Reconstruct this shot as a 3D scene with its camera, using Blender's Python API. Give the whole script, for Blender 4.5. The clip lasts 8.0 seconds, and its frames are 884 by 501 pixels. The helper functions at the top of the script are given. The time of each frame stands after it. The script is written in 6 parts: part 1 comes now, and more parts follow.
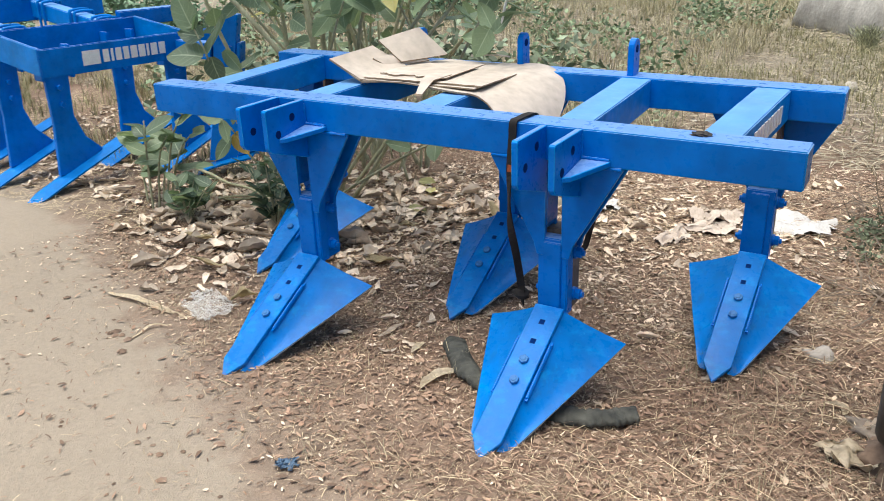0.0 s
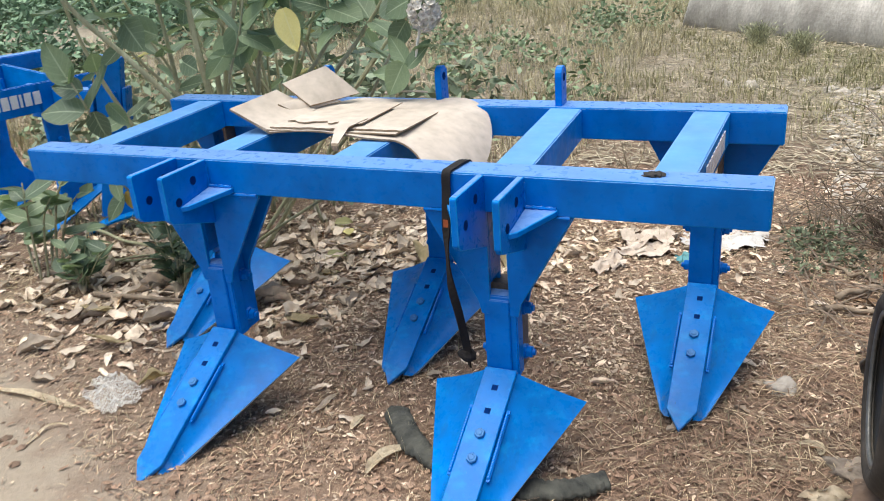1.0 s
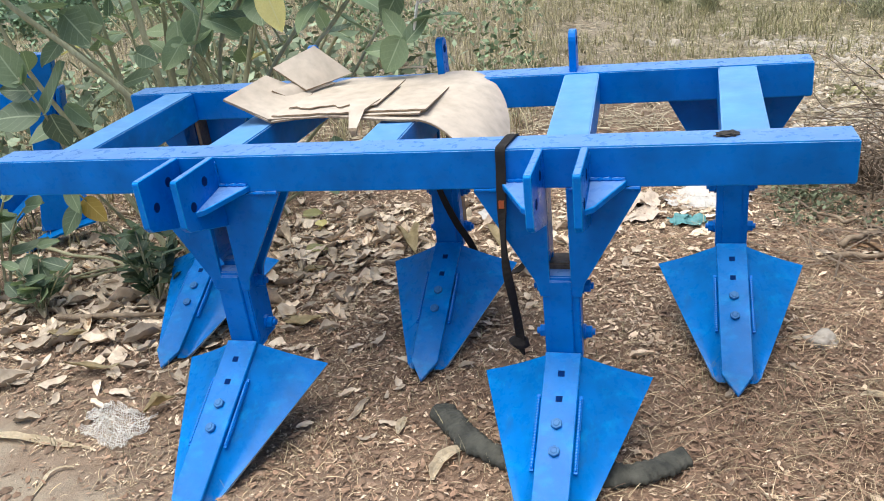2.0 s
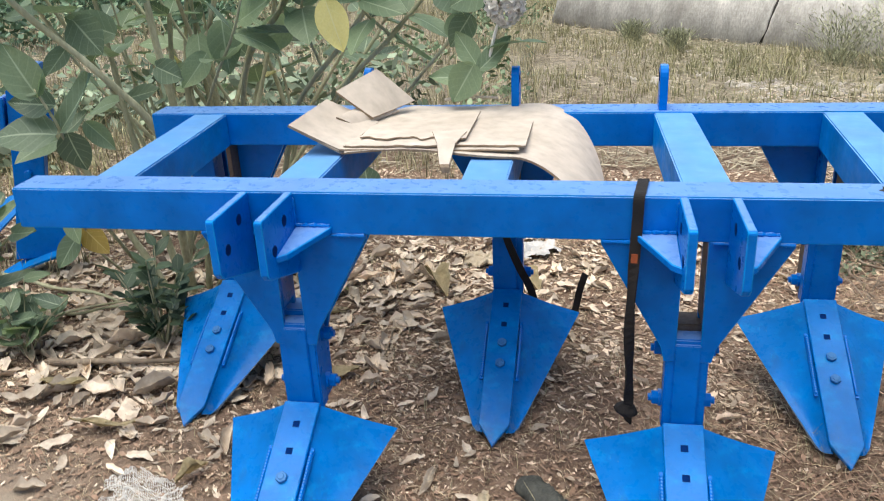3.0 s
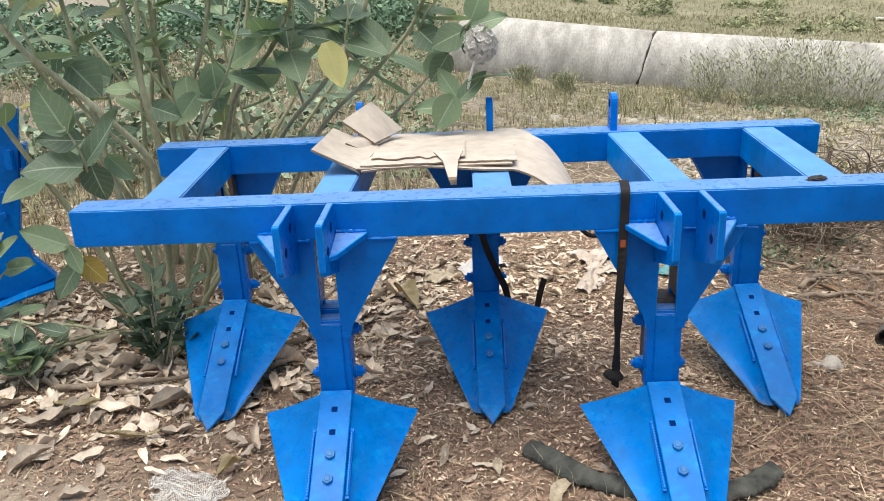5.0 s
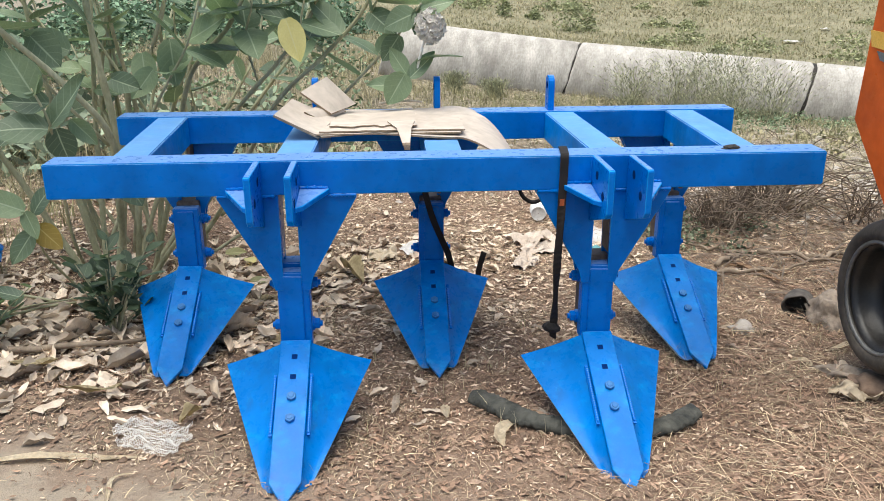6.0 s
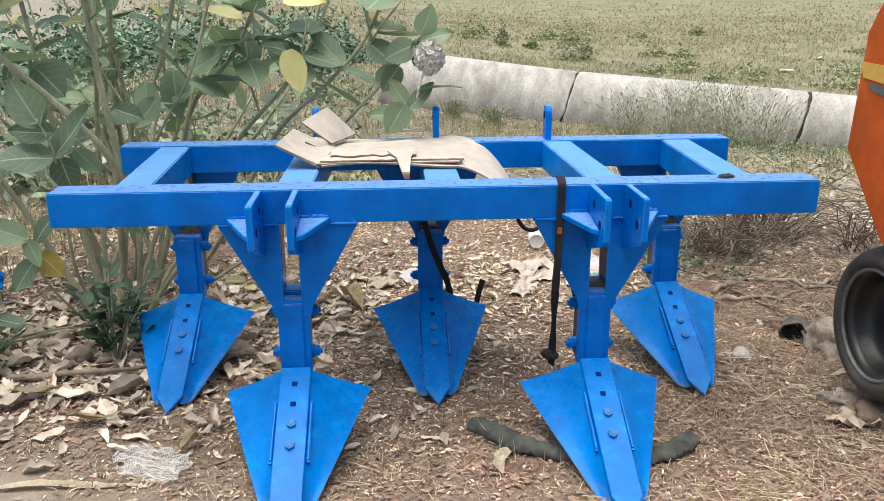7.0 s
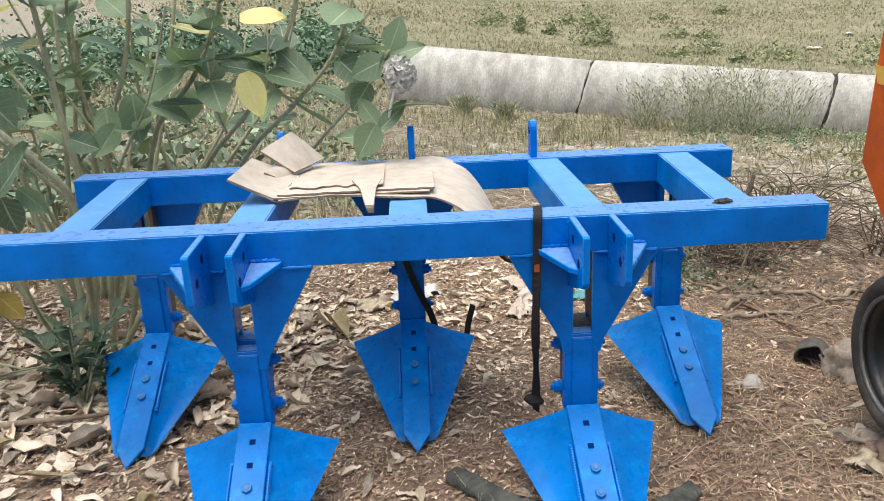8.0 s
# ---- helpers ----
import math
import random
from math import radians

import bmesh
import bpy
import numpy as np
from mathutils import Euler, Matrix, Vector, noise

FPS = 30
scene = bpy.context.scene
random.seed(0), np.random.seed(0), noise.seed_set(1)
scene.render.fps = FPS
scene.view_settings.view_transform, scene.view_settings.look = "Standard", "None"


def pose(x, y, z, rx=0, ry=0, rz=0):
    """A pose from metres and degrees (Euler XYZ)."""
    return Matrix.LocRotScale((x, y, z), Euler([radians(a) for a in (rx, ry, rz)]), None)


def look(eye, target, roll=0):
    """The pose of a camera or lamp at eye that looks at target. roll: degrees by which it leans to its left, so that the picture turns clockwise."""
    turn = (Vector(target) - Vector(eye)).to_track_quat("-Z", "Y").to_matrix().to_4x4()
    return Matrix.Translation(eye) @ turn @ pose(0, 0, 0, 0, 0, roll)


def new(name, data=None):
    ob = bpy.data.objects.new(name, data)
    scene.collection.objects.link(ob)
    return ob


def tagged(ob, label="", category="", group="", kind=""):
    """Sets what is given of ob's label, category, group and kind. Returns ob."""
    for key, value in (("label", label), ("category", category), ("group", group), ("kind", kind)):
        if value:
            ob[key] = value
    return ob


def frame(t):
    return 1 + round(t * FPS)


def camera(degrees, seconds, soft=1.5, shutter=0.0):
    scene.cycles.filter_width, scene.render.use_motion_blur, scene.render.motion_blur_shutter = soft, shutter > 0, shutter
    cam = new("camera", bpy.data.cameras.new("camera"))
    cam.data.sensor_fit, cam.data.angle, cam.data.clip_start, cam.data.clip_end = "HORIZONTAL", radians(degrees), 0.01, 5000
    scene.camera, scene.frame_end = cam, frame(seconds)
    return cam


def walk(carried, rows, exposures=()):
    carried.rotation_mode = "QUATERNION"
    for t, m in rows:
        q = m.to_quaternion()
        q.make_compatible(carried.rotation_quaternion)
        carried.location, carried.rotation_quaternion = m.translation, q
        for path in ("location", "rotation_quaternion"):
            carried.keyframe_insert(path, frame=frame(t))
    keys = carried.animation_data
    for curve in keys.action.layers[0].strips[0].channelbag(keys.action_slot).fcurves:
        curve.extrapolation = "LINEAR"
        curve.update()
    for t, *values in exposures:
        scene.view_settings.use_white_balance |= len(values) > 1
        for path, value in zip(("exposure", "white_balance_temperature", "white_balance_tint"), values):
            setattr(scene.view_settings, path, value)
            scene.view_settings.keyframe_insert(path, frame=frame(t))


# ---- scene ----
cam = camera(55.8, 8.0, soft=0.8, shutter=0.2)
PATH = [
    (0, (1.202, -1.888, 1.216), (0.255, -0.286, 0.481), -1.2),
    (0.5, (1.113, -1.814, 1.221), (0.27, -0.152, 0.495), -2.1),
    (1, (1.031, -1.687, 1.259), (0.273, 0.018, 0.539), -3.8),
    (1.2, (0.979, -1.626, 1.261), (0.263, 0.104, 0.557), -5.0),
    (2.3, (0.521, -1.674, 1.225), (0.062, 0.095, 0.414), -4.9),
    (2.5, (0.442, -1.636, 1.202), (0.018, 0.141, 0.388), -3.5),
    (3, (0.217, -1.515, 1.238), (-0.13, 0.309, 0.496), -2.6),
    (3.5, (0.074, -1.503, 1.294), (-0.203, 0.355, 0.609), -5.9),
    (4, (-0.07, -1.654, 1.276), (-0.216, 0.234, 0.633), -5.5),
    (4.2, (-0.075, -1.715, 1.287), (-0.201, 0.175, 0.646), -4.4),
    (5.3, (-0.055, -1.946, 1.22), (-0.072, -0.054, 0.572), -1.1),
    (5.5, (-0.103, -2.007, 1.194), (-0.053, -0.109, 0.566), -0.5),
    (6, (-0.137, -2.081, 1.173), (-0.02, -0.183, 0.553), -0.3),
    (6.5, (-0.141, -2.095, 1.178), (-0.009, -0.193, 0.576), 0.0),
    (7, (-0.14, -2.103, 1.182), (-0.018, -0.186, 0.624), -0.3),
    (7.5, (-0.089, -2.068, 1.224), (-0.039, -0.151, 0.656), -1.8),
    (8, (0.029, -1.877, 1.247), (0.081, 0.034, 0.662), -2.5),
]
walk(cam, [(t, look(eye, target, roll)) for t, eye, target, roll in PATH], exposures=[(0.0, 0.74, 6500, 6), (8.0, 0.74, 6500, 6)])

# ---- world and light ----
world = bpy.data.worlds.new("world")
scene.world = world
world.use_nodes = True
wn = world.node_tree.nodes
sky = wn.new("ShaderNodeTexSky")
sky.sky_type = "NISHITA"
sky.sun_disc = False
sky.sun_elevation, sky.sun_rotation = radians(80), radians(223)
sky.air_density, sky.dust_density, sky.ozone_density = 1.0, 4.0, 0.6
world.node_tree.links.new(sky.outputs[0], wn["Background"].inputs[0])
wn["Background"].inputs[1].default_value = 0.115
sun = new("sun", bpy.data.lights.new("sun", "SUN"))
sun.data.energy, sun.data.angle, sun.data.color = 2.3, radians(60), (1.0, 0.965, 0.915)
sun.matrix_world = look((-0.7, -0.75, 6.0), (0, 0, 0))


# ---- materials ----
def material(name, rough=0.6, metal=0.0):
    m = bpy.data.materials.new(name)
    m.use_nodes = True
    b = m.node_tree.nodes["Principled BSDF"]
    b.inputs["Roughness"].default_value, b.inputs["Metallic"].default_value = rough, metal
    return m, m.node_tree, b


def node(t, kind, **values):
    n = t.nodes.new(kind)
    for key, value in values.items():
        n.inputs[key].default_value = value
    return n


def coords(t, space="Object", scale=(1, 1, 1)):
    c, m = t.nodes.new("ShaderNodeTexCoord"), t.nodes.new("ShaderNodeMapping")
    m.inputs["Scale"].default_value = scale
    t.links.new(c.outputs[space], m.inputs[0])
    return m.outputs[0]


def noise_of(t, where, scale, detail=4.0, rough=0.55):
    n = node(t, "ShaderNodeTexNoise", Scale=scale, Detail=detail, Roughness=rough)
    t.links.new(where, n.inputs["Vector"])
    return n.outputs["Fac"]


def ramp(t, value, *stops):
    r = t.nodes.new("ShaderNodeValToRGB")
    while len(r.color_ramp.elements) < len(stops):
        r.color_ramp.elements.new(0.5)
    for e, (at, c) in zip(r.color_ramp.elements, stops):
        e.position = at
        e.color = (*c, 1) if len(c) == 3 else c
    t.links.new(value, r.inputs[0])
    return r.outputs[0]


def mix(t, fac, a, b, blend="MIX"):
    m = t.nodes.new("ShaderNodeMix")
    m.data_type, m.blend_type = "RGBA", blend
    for slot, v in ((0, fac), (6, a), (7, b)):
        if isinstance(v, (int, float)):
            m.inputs[slot].default_value = v
        elif isinstance(v, tuple):
            m.inputs[slot].default_value = (*v, 1)
        else:
            t.links.new(v, m.inputs[slot])
    return m.outputs[2]


def bump(t, b, height, strength=0.3, distance=0.01):
    n = node(t, "ShaderNodeBump", Strength=strength, Distance=distance)
    t.links.new(height, n.inputs["Height"])
    t.links.new(n.outputs[0], b.inputs["Normal"])


def surface(name, low, high, scale=8.0, fine=90.0, rough=0.7, strength=0.3, distance=0.003, metal=0.0, stretch=(1, 1, 1), vary=0.0):
    """A mottled surface: two colours mixed at a coarse and a fine scale, with fine relief."""
    m, t, b = material(name, rough, metal)
    w = coords(t, "Object", stretch)
    big, small = noise_of(t, w, scale, 5), noise_of(t, w, fine, 3)
    col = ramp(t, big, (0.3, low), (0.7, high))
    col = mix(t, ramp(t, small, (0.35, (0, 0, 0)), (0.75, (0.5, 0.5, 0.5))), col, tuple(c * 0.6 for c in low))
    if vary:
        g = t.nodes.new("ShaderNodeNewGeometry")
        v = ramp(t, g.outputs["Random Per Island"], (0.0, (1 - vary,) * 3), (1.0, (1 + vary,) * 3))
        col = mix(t, 1.0, col, v, "MULTIPLY")
    t.links.new(col, b.inputs["Base Color"])
    bump(t, b, small, strength, distance)
    return m


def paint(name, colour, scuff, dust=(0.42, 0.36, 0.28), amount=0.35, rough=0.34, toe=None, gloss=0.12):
    """Brushed enamel: uneven gloss and tone, pale scuffs, a pale layer of dust and painted sky sheen on what faces up.
    """
    m, t, b = material(name, rough)
    b.inputs["Specular IOR Level"].default_value = gloss
    w = coords(t)
    big, mid, fine = noise_of(t, w, 6, 5, 0.6), noise_of(t, w, 38, 5, 0.65), noise_of(t, w, 220, 2)
    smear = noise_of(t, coords(t, "Object", (5, 6, 12)), 3.0, 5, 0.6)
    col = mix(t, ramp(t, big, (0.36, (0, 0, 0)), (0.66, (1, 1, 1))), colour, tuple(c * 0.66 for c in colour))
    col = mix(t, ramp(t, smear, (0.55, (0, 0, 0)), (0.75, (amount,) * 3)), col, scuff)
    col = mix(t, ramp(t, mid, (0.62, (0, 0, 0)), (0.80, (amount,) * 3)), col, scuff)
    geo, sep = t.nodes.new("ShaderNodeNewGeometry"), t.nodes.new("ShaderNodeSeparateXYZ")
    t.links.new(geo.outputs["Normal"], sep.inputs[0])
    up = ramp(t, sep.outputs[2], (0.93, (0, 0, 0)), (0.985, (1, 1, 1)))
    # up-facing paint is paled: dust, with the sky's sheen put into the colour
    dust_sheen = mix(t, 1.0, up, ramp(t, mix(t, 0.5, mid, smear), (0.32, (0.34, 0.34, 0.34)), (0.62, (0.62, 0.62, 0.62))), "MULTIPLY")
    col = mix(t, dust_sheen, col, tuple(0.55 * s + 0.35 * d + 0.08 for s, d in zip(scuff, dust)))
    col = mix(t, ramp(t, mix(t, 0.5, fine, mid), (0.65, (0, 0, 0)), (0.72, (amount * 0.5,) * 3)), col, dust)
    if toe is not None:
        # soil-scoured metal at the toe, ragged
        low = t.nodes.new("ShaderNodeSeparateXYZ")
        t.links.new(w, low.inputs[0])
        height = t.nodes.new("ShaderNodeMapRange")
        height.inputs["From Min"].default_value, height.inputs["From Max"].default_value = toe + 0.05, toe
        t.links.new(low.outputs[2], height.inputs["Value"])
        worn = mix(t, 1.0, height.outputs[0], ramp(t, noise_of(t, w, 30, 6, 0.7), (0.48, (0, 0, 0)), (0.66, (0.7, 0.7, 0.7))), "MULTIPLY")
        col = mix(t, worn, col, (0.27, 0.28, 0.22))
        grime = ramp(t, noise_of(t, coords(t, "Object", (3, 1, 1)), 9, 6, 0.7), (0.56, (0, 0, 0)), (0.70, (0.35, 0.35, 0.35)))
        col = mix(t, grime, col, (0.03, 0.10, 0.26))
    t.links.new(col, b.inputs["Base Color"])
    t.links.new(ramp(t, mid, (0.3, (rough - 0.08,) * 3), (0.8, (rough + 0.25,) * 3)), b.inputs["Roughness"])
    bump(t, b, mix(t, 0.3, mid, fine), 0.16, 0.002)
    return m


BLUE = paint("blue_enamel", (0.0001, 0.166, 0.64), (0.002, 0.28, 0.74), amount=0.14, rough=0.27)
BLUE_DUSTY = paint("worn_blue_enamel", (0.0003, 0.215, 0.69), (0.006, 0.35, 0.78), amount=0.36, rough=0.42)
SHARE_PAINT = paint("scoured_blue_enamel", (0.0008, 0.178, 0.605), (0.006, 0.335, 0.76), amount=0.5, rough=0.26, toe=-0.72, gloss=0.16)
# lighter blue for edges: scuffed paint, and the light they catch painted in
EDGE_PAINT = paint("worn_glint_blue_edge", (0.004, 0.27, 0.74), (0.12, 0.42, 0.78), amount=0.5, rough=0.3)
WORN_EDGE = surface("worn_paint_edge", (0.16, 0.30, 0.50), (0.58, 0.60, 0.56), 45, 160, 0.5)
BOLT = surface("blue_grey_bolt", (0.01, 0.14, 0.42), (0.04, 0.20, 0.46), 30, 90, 0.55)
TYRE = surface("dusty_tyre_rubber", (0.018, 0.016, 0.014), (0.10, 0.084, 0.066), 7, 60, 0.8, 0.5, 0.003)
LIP = surface("worn_rim_lip", (0.10, 0.10, 0.095), (0.24, 0.235, 0.22), 12, 90, 0.5, metal=0.4)
ORANGE = paint("orange_enamel", (0.66, 0.12, 0.02), (0.72, 0.2, 0.06), amount=0.2)
BARE_STEEL = surface("bare_steel", (0.10, 0.08, 0.07), (0.22, 0.18, 0.15), 14, 120, 0.6, metal=0.6)
# deep blue for flat patches: the shade inside holes, put into the colour
HOLE = surface("shaded_blue_hole", (0.001, 0.018, 0.10), (0.002, 0.026, 0.14), 20, 90, 0.95)
DARK = surface("dark_hole", (0.01, 0.01, 0.012), (0.015, 0.015, 0.02), 20, 90, 0.9)
for dull in (HOLE, DARK):
    dull.node_tree.nodes["Principled BSDF"].inputs["Specular IOR Level"].default_value = 0.05
RUBBER = surface("tyre_rubber", (0.012, 0.011, 0.010), (0.05, 0.043, 0.036), 9, 140, 0.75)
RIM_BLACK = surface("black_rim_paint", (0.006, 0.006, 0.006), (0.035, 0.032, 0.028), 8, 120, 0.38)
OLD_RUBBER = surface("weathered_rubber", (0.03, 0.032, 0.028), (0.115, 0.115, 0.095), 30, 60, 0.85, 0.8, 0.008)
STRAP = surface("black_webbing", (0.006, 0.005, 0.005), (0.016, 0.012, 0.011), 30, 300, 0.9)
RUSTY = surface("rusty_mark", (0.25, 0.05, 0.015), (0.4, 0.1, 0.03), 60, 200, 0.85)
CARD = surface("cardboard_face", (0.47, 0.405, 0.335), (0.585, 0.515, 0.44), 6, 26, 0.9, 0.12, 0.001)
CARD_EDGE = surface("cardboard_edge", (0.22, 0.16, 0.105), (0.40, 0.31, 0.215), 60, 300, 0.95)
WHITE_PAINT = surface("white_lettering", (0.70, 0.72, 0.74), (0.8, 0.82, 0.84), 40, 200, 0.5)
YELLOW_STICKER = surface("yellow_sticker", (0.75, 0.42, 0.06), (0.8, 0.48, 0.09), 20, 200, 0.45)
GREY_STICKER = surface("grey_sticker", (0.10, 0.11, 0.12), (0.14, 0.15, 0.16), 20, 200, 0.45)


# ---- building helpers ----
def put(name, bm, mat, parent=None, label="", smooth=False, m=None):
    me = bpy.data.meshes.new(name)
    bmesh.ops.recalc_face_normals(bm, faces=bm.faces)
    bm.to_mesh(me)
    bm.free()
    for k in (mat if isinstance(mat, (list, tuple)) else [mat]):
        me.materials.append(k)
    if smooth:
        for p in me.polygons:
            p.use_smooth = True
    ob = new(name, me)
    ob.parent = parent
    if m is not None:
        ob.matrix_basis = m
    if label:
        ob["label"] = label
    return ob


part = put


def thing(name, label, category, m=None, group="", kind=""):
    ob = new(name)
    ob.empty_display_size = 0.1
    if m is not None:
        ob.matrix_basis = m
    return tagged(ob, label, category, group, kind)


def bevel(bm, width, segments=2):
    bmesh.ops.bevel(bm, geom=[e for e in bm.edges if e.calc_face_angle(0) > 0.5], offset=width, segments=segments, affect="EDGES", clamp_overlap=True)
    return bm


def box(x0, x1, y0, y1, z0, z1, r=0.003, bm=None):
    own = bmesh.new()
    bmesh.ops.create_cube(own, size=1, matrix=Matrix.LocRotScale(((x0 + x1) / 2, (y0 + y1) / 2, (z0 + z1) / 2), None, (x1 - x0, y1 - y0, z1 - z0)))
    if r:
        bevel(own, r)
    return own


def worn_glint(bm, r):
    """Marks the narrow bevels of a plate or bar, pale from wear and from painted-on edge glint."""
    for f in bm.faces:
        if min(e.calc_length() for e in f.edges) < r * 1.7:
            f.material_index = 1
    return bm


def merge(*parts):
    out = bmesh.new()
    for b in parts:
        me = bpy.data.meshes.new("tmp")
        b.to_mesh(me)
        b.free()
        out.from_mesh(me)
        bpy.data.meshes.remove(me)
    return out


def plate(outline, way, thick, r=0.002):
    """A flat plate: an outline of 3D points, thickened along way."""
    bm = bmesh.new()
    vs = [bm.verts.new(p) for p in outline]
    f = bm.faces.new(vs)
    got = bmesh.ops.extrude_face_region(bm, geom=[f])
    bmesh.ops.translate(bm, verts=[v for v in got["geom"] if isinstance(v, bmesh.types.BMVert)], vec=Vector(way).normalized() * thick)
    bmesh.ops.recalc_face_normals(bm, faces=bm.faces)
    return bevel(bm, r, 1) if r else bm


def rod(a, b, r0, r1=None, sides=12, bm=None):
    a, b = Vector(a), Vector(b)
    own = bmesh.new()
    bmesh.ops.create_cone(own, cap_ends=True, segments=sides, radius1=r0, radius2=r0 if r1 is None else r1, depth=(b - a).length,
                          matrix=Matrix.Translation((a + b) / 2) @ (b - a).to_track_quat("Z", "Y").to_matrix().to_4x4())
    return own


def ribbon(points, width, thick, side=(1, 0, 0), turns=None):
    """A flat band along points, width along side."""
    bm = bmesh.new()
    rows = []
    n = len(points)
    for i, p in enumerate(points):
        p = Vector(p)
        d = (Vector(points[min(i + 1, n - 1)]) - Vector(points[max(i - 1, 0)])).normalized()
        s = Vector(side)
        if turns:
            s = Matrix.Rotation(turns[i], 3, d) @ s
        s = (s - d * s.dot(d)).normalized()
        u = d.cross(s).normalized()
        rows.append([bm.verts.new(p + s * a * width / 2 + u * b * thick / 2) for a, b in ((-1, -1), (1, -1), (1, 1), (-1, 1))])
    for a, b in zip(rows, rows[1:]):
        for k in range(4):
            bm.faces.new((a[k], a[(k + 1) % 4], b[(k + 1) % 4], b[k]))
    bm.faces.new(rows[0][::-1])
    bm.faces.new(rows[-1])
    return bm


def spline(points, steps=8):
    """Catmull-Rom through the points."""
    pts = [Vector(p) for p in points]
    pts = [2 * pts[0] - pts[1], *pts, 2 * pts[-1] - pts[-2]]
    out = []
    for a, b, c, d in zip(pts, pts[1:], pts[2:], pts[3:]):
        for k in range(steps):
            t = k / steps
            out.append(0.5 * (2 * b + (c - a) * t + (2 * a - 5 * b + 4 * c - d) * t * t + (3 * b - a - 3 * c + d) * t ** 3))
    return out + [pts[-2]]


def tube(points, r0, r1, sides=8, wobble=0.0, rng=random):
    """A tapering round stem along points."""
    bm = bmesh.new()
    rings, n = [], len(points)
    up = Vector((0.3, 0.2, 1)).normalized()
    for i, p in enumerate(points):
        d = (points[min(i + 1, n - 1)] - points[max(i - 1, 0)]).normalized()
        s = d.cross(up if abs(d.dot(up)) < 0.95 else Vector((1, 0, 0))).normalized()
        u = d.cross(s)
        r = (r0 + (r1 - r0) * i / (n - 1)) * (1 + wobble * rng.uniform(-1, 1))
        rings.append([bm.verts.new(p + (s * math.cos(a) + u * math.sin(a)) * r) for a in (2 * math.pi * k / sides for k in range(sides))])
    for a, b in zip(rings, rings[1:]):
        for k in range(sides):
            bm.faces.new((a[k], a[(k + 1) % sides], b[(k + 1) % sides], b[k]))
    bm.faces.new(rings[0][::-1])
    bm.faces.new(rings[-1])
    return bm


def smoothstep(a, b, x):
    t = min(1.0, max(0.0, (x - a) / (b - a)))
    return t * t * (3 - 2 * t)


def ground_z(x, y):
    """The lie of the land: nearly level round the implements, falling gently to the east behind, rising far away."""
    z = 0.012 + 0.02 * smoothstep(-0.1, -0.6, y)
    z -= 0.088 * max(-3.0, min(7.0, x)) * smoothstep(2.2, 8.0, y) * smoothstep(80, 14, y)
    z += 0.05 * max(0.0, math.hypot(x, y) - 11) * smoothstep(9, 30, y) * smoothstep(900, 60, y)
    z += 0.014 * noise.noise((x * 2.1, y * 2.1, 0)) + 0.006 * noise.noise((x * 7, y * 7, 3.0))
    z += 0.012 * smoothstep(-0.95, -1.5, x) * smoothstep(0.2, 0.8, y) * smoothstep(3.0, 1.5, y)
    return z


